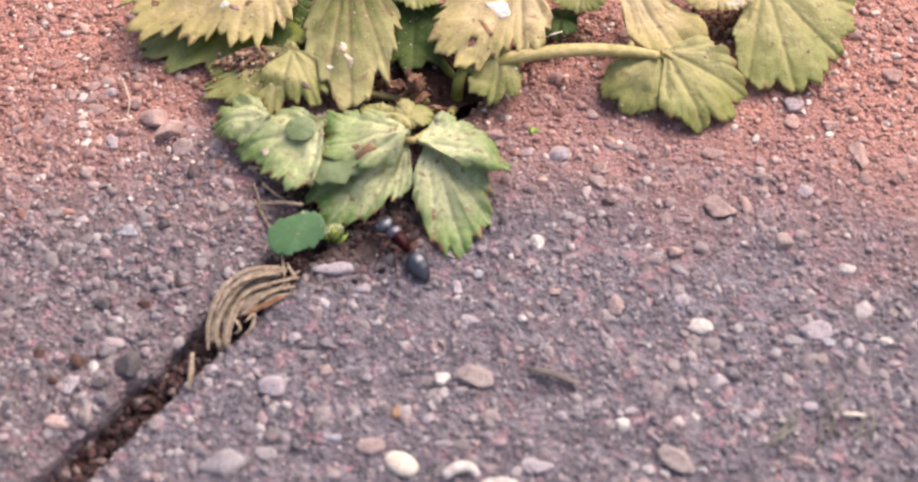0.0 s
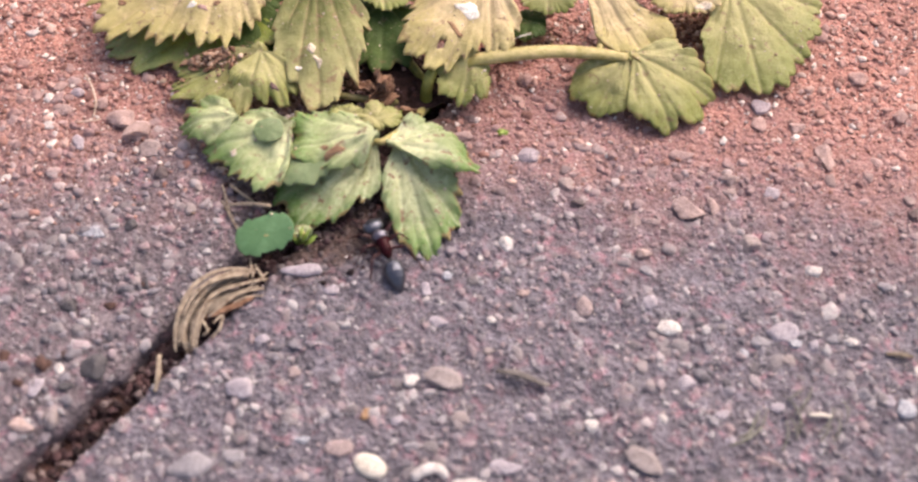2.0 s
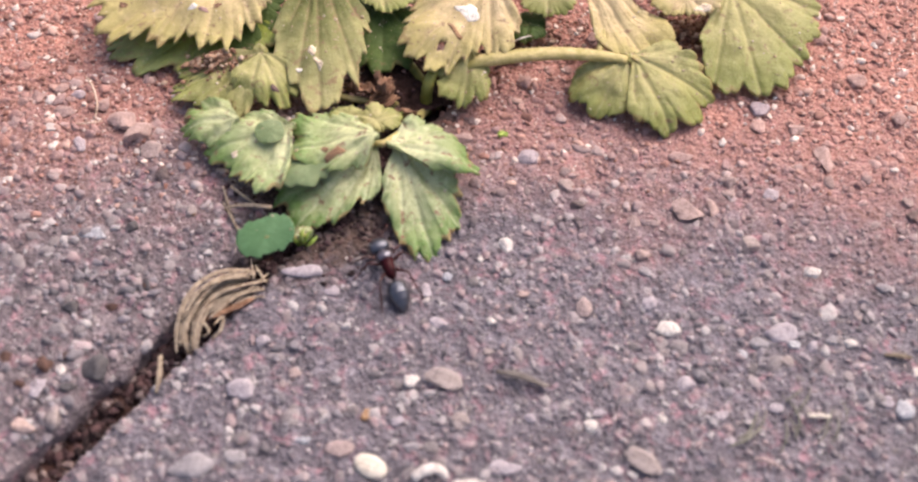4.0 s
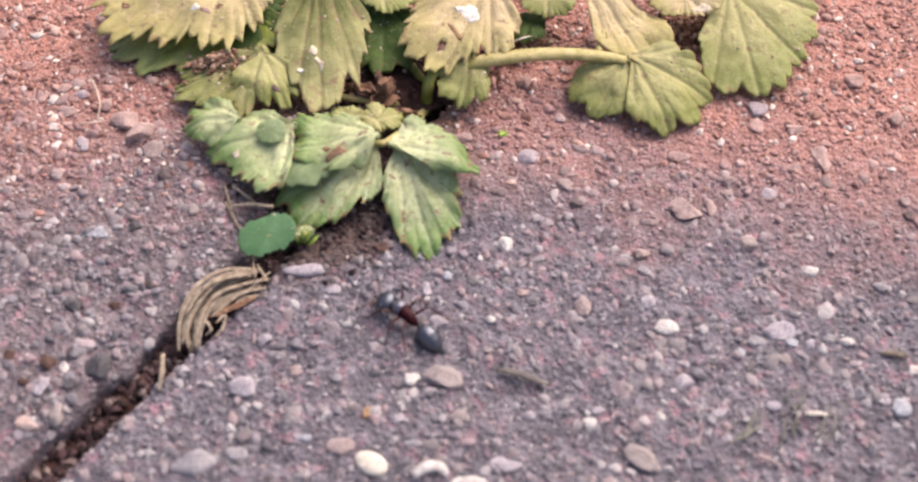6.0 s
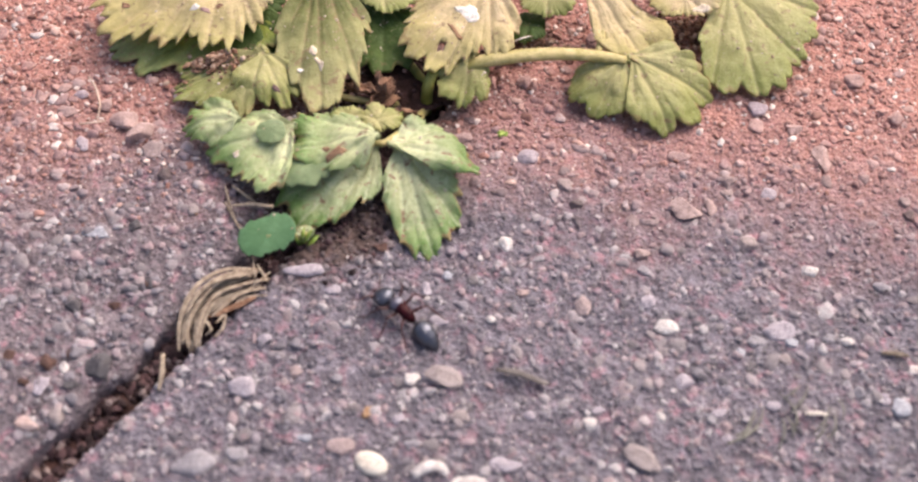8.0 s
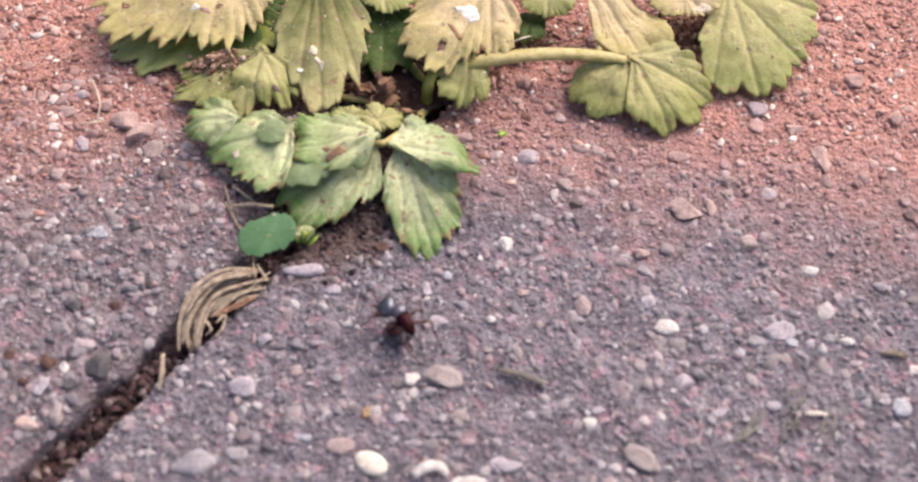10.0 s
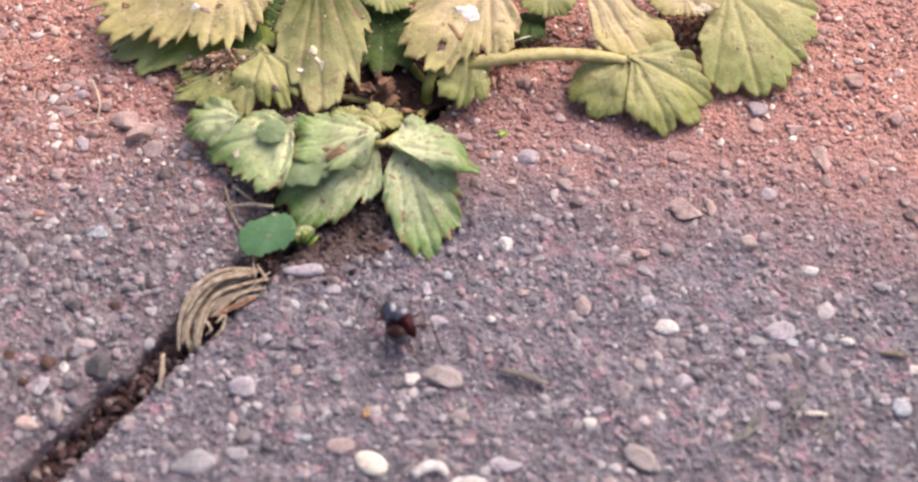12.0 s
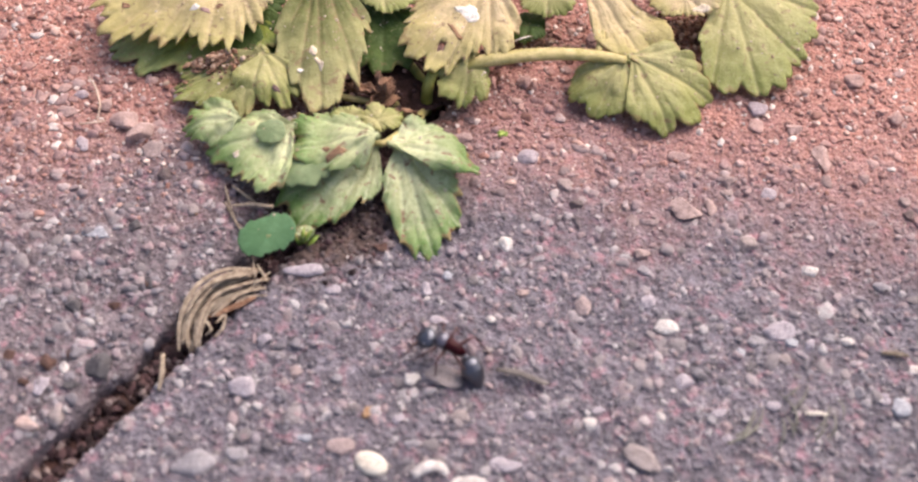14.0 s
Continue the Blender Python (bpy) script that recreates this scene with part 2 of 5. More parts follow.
LEAF_SOFT = leaf_mat("soft_green_leaf", (0.17, 0.25, 0.11), (0.29, 0.37, 0.20), (0.34, 0.42, 0.24), 0.15, 0.4, None, 0.4)
LEAF_ROUND = leaf_mat("smooth_leaf", (0.105, 0.24, 0.105), (0.155, 0.31, 0.15), (0.20, 0.38, 0.17), 0.03, 0.34, None, 0.3)
STALK = plain("stalk", (0.29, 0.26, 0.075), (0.53, 0.44, 0.21), 1.6, 0.5, 0.4, 0.2)
# olive-green stalk, darkened to carry the shade by the root
STEM_SHADED = plain("shaded_green_stem", (0.11, 0.14, 0.025), (0.26, 0.25, 0.06), 1.6, 0.5, 0.4, 0.2)
BLADE = plain("fresh_green", (0.14, 0.24, 0.03), (0.32, 0.42, 0.09), 1.2, 0.45)
STRAW = plain("dry_straw", (0.16, 0.115, 0.08), (0.44, 0.365, 0.28), 0.7, 0.85)
OLD_STRAW = plain("weathered_straw", (0.10, 0.078, 0.06), (0.26, 0.215, 0.165), 1.1, 0.85, 0.3, 0.25)
DEAD = plain("dead_leaf", (0.085, 0.04, 0.024), (0.34, 0.20, 0.13), 1.4, 0.85, 0.3, 0.4)
WITHER = plain("withered_leaf", (0.17, 0.09, 0.05), (0.40, 0.25, 0.15), 0.9, 0.85, 0.3, 0.2)
TWIG = plain("grey_twig", (0.085, 0.074, 0.068), (0.21, 0.185, 0.17), 1.5, 0.85, 0.3, 0.3)
MOSS = plain("dry_moss", (0.12, 0.12, 0.10), (0.23, 0.225, 0.19), 1.0, 0.9, 0.2, 0.2)
HAIR = plain("pale_fibre", (0.45, 0.33, 0.25), (0.65, 0.52, 0.42), 2.0, 0.7)
SHELL = plain("black_shell", (0.005, 0.004, 0.005), (0.012, 0.010, 0.012), 0.5, 0.55, 0.25, 0.03)
GASTER = plain("grey_black_shell", (0.006, 0.005, 0.006), (0.014, 0.012, 0.013), 0.35, 0.55, 0.25, 0.03)
NECK = plain("mauve_brown_shell", (0.022, 0.014, 0.018), (0.050, 0.034, 0.042), 0.5, 0.5, 0.6, 0.03)
BELLY = plain("dark_red_belly", (0.016, 0.004, 0.004), (0.042, 0.009, 0.008), 0.5, 0.5, 0.3, 0.03)
# raised IOR and blue specular tint stand in for a bluer sky's sheen
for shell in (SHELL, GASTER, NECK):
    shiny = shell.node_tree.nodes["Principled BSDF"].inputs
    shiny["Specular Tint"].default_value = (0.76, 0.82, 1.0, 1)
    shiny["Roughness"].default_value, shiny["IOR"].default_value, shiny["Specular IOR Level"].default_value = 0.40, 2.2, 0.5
RED = plain("dark_red_shell", (0.012, 0.001, 0.002), (0.046, 0.003, 0.007), 0.5, 0.45, 0.15, 0.03)
LIMB = plain("red_brown_limb", (0.030, 0.007, 0.007), (0.075, 0.016, 0.016), 0.4, 0.4, 0.5, 0.02)


# ---- mesh helpers ----
def mesh_of(name, verts, faces, material, smooth=True):
    me = bpy.data.meshes.new(name)
    me.from_pydata([tuple(v) for v in verts], [], faces)
    me.polygons.foreach_set("use_smooth", [smooth] * len(me.polygons))
    me.materials.append(material)
    me.update()
    return me


def part(name, me, parent=None, label="", m=None):
    ob = new(name, me)
    ob.parent = parent
    if m is not None:
        ob.matrix_local = m
    if label:
        ob["label"] = label
    return ob


def empty(name, place, label, category, group="", kind=""):
    ob = new(name)
    ob.empty_display_size = 0.002
    ob.location = place
    return tagged(ob, label, category, group, kind)


def tube(points, radii, sides=8, flat=1.0):
    """Verts and faces of a tapered round tube along points."""
    pts = [Vector(p) for p in points]
    verts, faces = [], []
    for i, p in enumerate(pts):
        d = (pts[min(i + 1, len(pts) - 1)] - pts[max(i - 1, 0)]).normalized()
        side = d.cross(Vector((0, 0, 1)))
        side = Vector((1, 0, 0)) if side.length < 0.05 else side.normalized()
        up = side.cross(d)
        for k in range(sides):
            a = 2 * math.pi * k / sides
            verts.append(p + (side * math.cos(a) + up * math.sin(a) * flat) * radii[i])
    n = len(pts)
    for i in range(n - 1):
        for k in range(sides):
            k2 = (k + 1) % sides
            faces.append((i * sides + k, i * sides + k2, (i + 1) * sides + k2, (i + 1) * sides + k))
    faces.append(tuple(range(sides))[::-1])
    faces.append(tuple((n - 1) * sides + k for k in range(sides)))
    return verts, faces


def glide(points, steps=6):
    """A smooth curve through points (Catmull-Rom)."""
    p = [Vector(q) for q in points]
    p = [p[0] * 2 - p[1]] + p + [p[-1] * 2 - p[-2]]
    out = []
    for i in range(1, len(p) - 2):
        for k in range(steps):
            t = k / steps
            a, b, c, d = p[i - 1:i + 3]
            out.append(0.5 * (2 * b + (c - a) * t + (2 * a - 5 * b + 4 * c - d) * t * t + (3 * b - a - 3 * c + d) * t ** 3))
    return out + [p[-2]]


def icosphere(level):
    bm = bmesh.new()
    bmesh.ops.create_icosphere(bm, subdivisions=level, radius=1.0)
    v = np.array([q.co[:] for q in bm.verts])
    f = [tuple(q.index for q in w.verts) for w in bm.faces]
    bm.free()
    return v, f


ICO = {n: icosphere(n) for n in (1, 2, 3)}


def stone_verts(level, seed, rough=0.28, cuts=11, deep=0.5):
    """A rounded, uneven stone of unit radius with a few flattened sides."""
    r = random.Random(seed)
    v = ICO[level][0].copy()
    for _ in range(cuts):
        n = np.array([r.gauss(0, 1) for _ in range(3)])
        n /= np.linalg.norm(n)
        d = v @ n
        cut = r.uniform(deep, 0.85)
        v -= np.outer(np.maximum(d - cut, 0) * 0.94, n)
    off = Vector((r.uniform(-50, 50),) * 3)
    k = np.array([1 + rough * noise.noise(Vector(q) * 1.4 + off) for q in v])
    return v * k[:, None]


# ---- the two paving slabs and the open joint between them ----
def from_joint(s, d):
    return O[0] + SX[0] * s + DX[0] * d, O[1] + SX[1] * s + DX[1] * d


def to_joint(x, y):
    x, y = x - O[0], y - O[1]
    return x * SX[0] + y * SX[1], x * DX[0] + y * DX[1]


def surface(x, y):
    """Height of the worn slab faces in millimetres."""
    s, d = to_joint(x, y)
    z = 0.55 * noise.noise(Vector((x / 9, y / 9, 3.1))) + 0.30 * noise.noise(Vector((x / 2.6, y / 2.6, 7.7))) + 0.16 * noise.noise(Vector((x / 0.9, y / 0.9, 1.3)))
    e = d if d >= 0 else -GAP - d
    wear = 0.9 * noise.noise(Vector((s / 5, 0, 9.0))) + 0.5 * noise.noise(Vector((s / 1.5, 2, 9.0)))
    z -= (1.1 if d >= 0 else 1.2) * math.exp(-max(e + wear * 0.5, 0) / (0.9 if d >= 0 else 1.1))
    return z


def slab(name, side, material, label):
    dense_s = np.arange(-10, 128, 0.36)
    dense_d = np.arange(0, 78 if side > 0 else 66, 0.36)
    ss = np.concatenate([np.arange(-120, -10, 10.0), dense_s, np.arange(130, 220, 10.0)])
    dd = np.concatenate([dense_d, np.arange(dense_d[-1] + 6, 230, 10.0)])
    wall = [(-0.15, 38.0), (-0.10, 12.0), (0.10, 6.0), (-0.05, 3.2), (0.05, 1.6)]
    verts, faces = [], []
    ss = np.concatenate([[ss[0]], ss, [ss[-1]]])
    cols = len(wall) + len(dd) + 1
    for row, s in enumerate(ss):
        ripple = (0.55 if side > 0 else 0.95) * noise.noise(Vector((s / 4, side, 5.0))) + 0.3 * noise.noise(Vector((s / 1.2, side, 5.0)))
        for off, drop in wall:
            x, y = from_joint(s, side * (off + ripple + 0.3 * noise.noise(Vector((s, drop, 0)))) - (GAP if side < 0 else 0))
            verts.append((x * MM, y * MM, (surface(x, y) - drop) * MM))
        for k, d in enumerate(dd):
            q = d + ripple * max(0.0, 1 - d / 3)
            x, y = from_joint(s, side * q - (GAP if side < 0 else 0))
            verts.append((x * MM, y * MM, surface(x, y) * MM))
        verts.append((x * MM, y * MM, -0.036))
        if row in (0, len(ss) - 1):
            verts[-cols:] = [(q[0], q[1], -0.036) for q in verts[-cols:]]
    for i in range(len(ss) - 1):
        for j in range(cols - 1):
            a, b, c, d = i * cols + j, i * cols + j + 1, (i + 1) * cols + j + 1, (i + 1) * cols + j
            faces.append((a, d, c, b) if side > 0 else (a, b, c, d))
    ob = new(name, mesh_of(name, verts, faces, material))
    return tagged(ob, label, "paving slab", kind="structure")


slab_bare = slab("pavement_1", 1, CONCRETE_A, "worn mauve-grey concrete paving slab with exposed grit")
slab_dusty = slab("pavement_2", -1, CONCRETE_B, "grey concrete paving slab under red sandy dust")

gm = bpy.data.meshes.new("ground")
gm.from_pydata([(-400, -400, -0.036), (400, -400, -0.036), (400, 400, -0.036), (-400, 400, -0.036)], [], [(0, 1, 2, 3)])
gm.materials.append(GROUND)
tagged(new("ground", gm), "bare brown earth under the paving", "ground", kind="structure")


def joint_depth(s, d):
    return -3.9 + 1.3 * noise.noise(Vector((s / 5, d / 3, 2.0))) + 0.7 * noise.noise(Vector((s / 1.3, d / 1.3, 4.0))) - 2.0 * math.exp(-((s - 60) / 6) ** 2) + 4.4 / (1 + math.exp(-(s - 69) / 1.1))


def joint_fill(name, material, label, start, end):
    verts, faces = [], []
    ss, dd = np.arange(start, end, 0.45), np.arange(-5.2, 1.8, 0.35)
    for s in ss:
        for d in dd:
            x, y = from_joint(s, d)
            verts.append((x * MM, y * MM, joint_depth(s, d) * MM))
    n = len(dd)
    for i in range(len(ss) - 1):
        for j in range(n - 1):
            faces.append((i * n + j, (i + 1) * n + j, (i + 1) * n + j + 1, i * n + j + 1))
    tagged(new(name, mesh_of(name, verts, faces, material)), label, "soil", kind="structure")


joint_fill("joint_soil", SOIL, "dark damp soil in the open joint", -30, 67)
joint_fill("joint_sand", SANDY, "red sandy dirt filling the joint flush", 66.5, 140)


def root_soil(cx, cy, rx, ry):
    """A low ragged heap of damp soil at the foot of the weed, added to deepen the shade there."""
    verts, faces, n, rings = [], [], 120, 26
    for j in range(rings + 1):
        for k in range(n):
            a = 2 * math.pi * k / n
            edge = 1 + 0.22 * noise.noise(Vector((math.cos(a) * 1.6, math.sin(a) * 1.6, 5))) + 0.12 * noise.noise(Vector((math.cos(a) * 5, math.sin(a) * 5, 8)))
            t = j / rings * edge
            x, y = cx + rx * t * math.cos(a), cy + ry * t * math.sin(a)
            z = surface(x, y) if not -GAP < to_joint(x, y)[1] < 0 else -0.3
            z += 0.9 * (1 - (j / rings) ** 2) - 0.35 + 0.5 * noise.noise(Vector((x / 1.1, y / 1.1, 2)))
            verts.append((x * MM, y * MM, z * MM))
    for j in range(rings):
        for k in range(n):
            k2 = (k + 1) % n
            faces.append((j * n + k, (j + 1) * n + k, (j + 1) * n + k2, j * n + k2))
    tagged(new("root_soil", mesh_of("root_soil", verts, faces, SOIL)), "ragged heap of dark damp soil added for shade under the weed", "soil", kind="structure")


root_soil(-8.3, 25.9, 10.0, 5.5)


# ---- loose and embedded stones ----
def scatter(name, count, lo, hi, material, level, box, sink, label, category, seed, parent=None, keep=None, height=surface):
    """Many small grains in one mesh, seated into the face below them."""
    r = random.Random(seed)
    shapes = [stone_verts(level, seed * 31 + k, 0.35) for k in range(9)]
    tri = np.array(ICO[level][1])
    vs, fs, n = [], [], 0
    while n < count:
        x, y = r.uniform(box[0], box[1]), r.uniform(box[2], box[3])
        if keep and not keep(x, y, r):
            n += 1
            continue
        q = r.random()
        rad = lo + (hi - lo) * q ** 2.8
        m = Euler((r.uniform(-0.5, 0.5), r.uniform(-0.5, 0.5), r.uniform(0, 6.28))).to_matrix()
        sc = np.array((rad * r.uniform(0.8, 1.4), rad * r.uniform(0.7, 1.1), rad * r.uniform(0.5, 0.9)))
        v = (shapes[r.randrange(9)] * sc) @ np.array(m).T
        v += (x, y, height(x, y) + rad * sink)
        fs.append(tri + len(vs) * len(v))
        vs.append(v)
        n += 1
    me = mesh_of(name, np.concatenate(vs) * MM, [tuple(map(int, t)) for t in np.concatenate(fs)], material, level > 1)
    ob = part(name, me, parent, label)
    ob["kind"] = "stuff"
    if category:
        ob["category"] = category
    return ob


VIEW = (-66, 66, -36, 46)


def on_bare(x, y, r):
    return to_joint(x, y)[1] > 0.2 and not (y > 12 and r.random() < min(0.75, (y - 12) / 25))


def on_dusty(x, y, r):
    return to_joint(x, y)[1] < -GAP - 0.2 and not (y > 16 and r.random() < min(0.6, (y - 16) / 30))


def sandy(x, y, r):
    d = to_joint(x, y)[1]
    return (d > 0 or d < -GAP) and r.random() < max(0.0, min(1.0, (y - 6 + 0.28 * max(0.0, -26 - x)) / 27))


def in_joint(x, y, r):
    s, d = to_joint(x, y)
    return -GAP - 0.9 < d < 0.3 and s < 66


def fill_height(x, y):
    return joint_depth(*to_joint(x, y))


scatter("grit", 9000, 0.14, 0.62, GRIT, 1, VIEW, 0.15, "fine grey grit set in worn concrete", "", 3, slab_bare, on_bare)
scatter("grit", 8000, 0.14, 0.60, GRIT, 1, VIEW, 0.2, "fine grey grit on dusty concrete", "", 4, slab_dusty, on_dusty)
scatter("coarse_grit", 5600, 0.30, 0.90, GRIT, 2, VIEW, -0.10, "coarse grey grit standing proud of the concrete", "", 5, slab_bare, on_bare)
scatter("coarse_grit", 5600, 0.32, 0.90, GRIT, 2, VIEW, -0.05, "coarse grey grit standing proud of the concrete", "", 6, slab_dusty, on_dusty)
scatter("red_sand", 9000, 0.12, 0.50, SAND, 1, (-66, 66, 0, 48), 0.3, "loose red-brown sand grains over the paving", "sand", 7, None, sandy)
scatter("coarse_sand", 3600, 0.28, 0.80, SAND, 2, (-66, 66, 2, 48), 0.05, "coarse red-brown sand grains on the paving", "sand", 14, None, sandy)
scatter("pale_grit", 1500, 0.10, 0.38, PALE, 1, (-66, 66, 4, 48), 0.35, "pale quartz grains among the red sand", "sand", 15, None, sandy)
scatter("fine_sand", 15000, 0.07, 0.24, SAND, 1, (-66, 66, -4, 48), 0.4, "fine red-brown sand grains over the paving", "sand", 16, None, sandy)
scatter("quartz_grit", 3400, 0.06, 0.20, PALE, 1, VIEW, 0.45, "tiny pale quartz grains set in the concrete", "sand", 17, None, lambda x, y, r: to_joint(x, y)[1] > 0.2 or to_joint(x, y)[1] < -GAP - 0.2)
scatter("soil_crumbs", 60000, 0.18, 0.95, CRUMB, 1, VIEW, 0.4, "dark soil crumbs filling the joint", "soil", 8, None, in_joint, fill_height)



def by_the_weed(x, y, r):
    s, d = to_joint(x, y)
    if d > 0 and r.random() > math.exp(-(max(0.0, s - 46) / 7) ** 2):
        return False
    return 34 < s < 78 and r.random() < math.exp(-((d + 1.2) / (5.5 if d > 0 else 7.0)) ** 2) * math.exp(-((s - 54) / 12) ** 2)


def near_height(x, y):
    d = to_joint(x, y)[1]
    return fill_height(x, y) if -GAP < d < 0 else surface(x, y)


scatter("soil_litter", 48000, 0.14, 0.65, CRUMB, 1, (-40, 20, -10, 40), 0.3, "dark crumbly soil scattered round the weed's root", "soil", 9, None, by_the_weed, near_height)

PEBBLES = [mesh_of("pebble", stone_verts(2, 100 + k) * MM, ICO[2][1], MIXED) for k in range(7)]


def embedded(parent, count, seed, keep):
    """Stones of the slab's aggregate that stand proud of the worn face."""
    r = random.Random(seed)
    for _ in range(count):
        while True:
            x, y = r.uniform(-62, 62), r.uniform(-32, 42)
            if keep(x, y, r):
                break
        a = 0.5 + 0.75 * r.random() ** 2.2
        ob = part("pebble", PEBBLES[r.randrange(7)], parent)
        ob.location = mm(x, y, surface(x, y) - a * 0.08)
        ob.rotation_euler = (r.uniform(-0.3, 0.3), r.uniform(-0.3, 0.3), r.uniform(0, 6.28))
        ob.scale = (a * r.uniform(0.9, 1.35), a * r.uniform(0.75, 1.05), a * r.uniform(0.38, 0.6))


def loose(material, label, kind, rows):
    """Single stones: x, y, length, width, turn in degrees."""
    for i, (x, y, a, b, turn) in enumerate(rows):
        seed = int(abs(x * 37 + y * 91)) + len(label)
        h = (0.42 if material is P_ROCK else 0.27) * min(a, b) * (0.8 + 0.4 * random.Random(seed).random())
        form = stone_verts(3, seed, 0.26, 16, 0.35) / 0.75 if material is P_ROCK else stone_verts(3, seed, 0.26, 10 if a < 2.6 else 4) / 0.95 if kind != "seed" else ICO[3][0]
        v = form * np.array((a / 2, b / 2, h))
        ob = new(kind, mesh_of(kind, v * MM, ICO[3][1], material, material is not P_ROCK))
        d = to_joint(x, y)[1]
        z = surface(x, y) if d > 0 or d < -GAP else fill_height(x, y)
        ob.matrix_world = pose(x * MM, y * MM, (z + h * 0.30) * MM, 0, 0, turn)
        tagged(ob, label, "pebble" if kind != "seed" else "seed", "loose stones" if kind != "seed" else "")


loose(P_WHITE, "white quartz pebble lying loose on the slab", "pebble", [
    (23.4, -12.0, 3.2, 1.9, -12), (43.8, -13.9, 1.7, 1.1, 0), (21.8, -23.6, 1.5, 1.2, 0), (41.0, -4.2, 2.5, 1.7, 0), (50.6, -17.7, 1.4, 1.5, 0),
    (14.1, -24.2, 1.6, 1.7, 0), (3.6, -11.3, 1.2, 1.1, 0), (-5.2, -18.6, 1.8, 2.0, 0), (1.0, -30.9, 3.9, 1.5, 0), (-52.4, 22.4, 1.5, 1.9, 0),
    (-51.2, 17.6, 2.2, 1.5, 0), (-50.3, 15.9, 0.8, 1.0, 0), (-40.0, 13.5, 0.9, 1.9, 0), (-45.0, 11.8, 1.3, 1.0, 0), (-55.1, 9.3, 1.2, 1.2, 0),
    (33.0, 15.2, 1.2, 1.9, 0), (5.6, -0.6, 1.9, 2.0, 0), (-43.9, -17.1, 1.3, 1.7, 0),
])
loose(P_WHITE, "small white stone chip in the dust", "pebble", [
    (-59.9, 35.5, 1.0, 1.0, 0), (-56.4, 33.5, 1.9, 1.4, 0), (2.5, -2.5, 0.7, 0.8, 0), (-36.6, 23.1, 0.9, 1.1, 0), (55.0, 31.7, 0.9, 1.2, 0),
    (53.6, 10.7, 1.2, 1.0, 0), (-13.9, 4.6, 1.6, 1.0, 0), (-3.7, -8.0, 0.9, 0.7, 0), (49.4, 17.5, 1.0, 1.1, 0), (-56.5, 23.9, 0.8, 1.0, 0),
    (30.4, 27.2, 0.8, 0.8, 0),
])
loose(P_LILAC, "lilac-grey rounded pebble on the slab", "pebble", [
    (21.8, -8.7, 1.9, 2.0, 0), (28.2, -22.9, 1.7, 1.4, 0), (8.8, 12.8, 3.2, 2.2, 0), (38.2, 20.6, 2.6, 2.6, 0), (37.7, 6.9, 2.0, 2.1, 0),
    (-3.7, -6.8, 1.4, 2.1, 0), (-23.7, -19.8, 3.0, 2.4, 0), (-47.1, 14.6, 1.9, 2.5, 0), (-48.9, 23.0, 1.8, 1.9, 0), (4.8, -28.9, 3.2, 1.7, 0),
    (39.5, -14.4, 1.2, 1.7, 0), (-2.3, -11.3, 2.0, 1.9, 0), (-45.9, -19.7, 1.8, 2.5, 0),
])
loose(P_LILAC, "pale mauve pebble partly sunk in the slab", "pebble", [
    (36.0, -12.5, 3.7, 3.0, 0), (24.9, -19.0, 2.5, 2.3, 0), (-18.0, -4.3, 4.5, 1.8, 0), (34.1, -22.0, 1.8, 1.2, 0), (-22.0, -13.6, 1.9, 1.6, 0),
    (-14.6, -7.0, 1.8, 1.6, 0), (15.0, -22.7, 1.7, 1.0, 0), (-6.6, -23.6, 1.5, 1.3, 0), (7.7, -23.1, 1.5, 1.2, 0), (46.5, -21.3, 1.5, 1.3, 0),
    (28.8, -25.9, 1.4, 1.0, 0),
])
loose(P_GREY, "flat grey pebble on the worn slab", "pebble", [
    (-28.2, -28.9, 4.6, 2.9, 5), (-23.8, -27.8, 2.6, 1.9, 0), (33.5, -14.0, 2.1, 1.8, 0), (44.0, -20.3, 1.8, 1.6, 0), (42.8, -19.3, 1.2, 1.9, 0),
    (27.6, -15.0, 1.2, 1.3, 0), (27.2, -23.8, 1.1, 1.3, 0), (21.6, -4.3, 1.9, 1.5, 0), (41.8, -13.5, 1.7, 1.3, 0), (48.9, -6.6, 1.9, 1.4, 0),
    (-13.5, -18.4, 1.3, 1.2, 0), (-4.9, -26.7, 2.3, 1.1, 0), (10.6, 2.7, 1.6, 1.4, 0),
])
loose(P_ROCK, "grey-brown angular stone in the dust", "pebble", [
    (-42.2, 19.0, 3.4, 3.3, 0), (-40.0, 16.4, 3.1, 3.2, 0), (27.7, 4.6, 3.0, 3.4, 0), (30.5, 5.1, 2.0, 2.1, 0), (21.5, -1.8, 2.1, 2.0, 0),
    (-45.3, 21.4, 2.1, 2.2, 0), (45.2, 12.3, 2.2, 3.7, 0), (-47.2, -24.2, 3.0, 1.8, 0), (42.7, 17.3, 1.9, 2.0, 0), (7.2, -7.3, 1.6, 1.2, 0),
    (20.8, 3.0, 1.8, 1.4, 0),
])
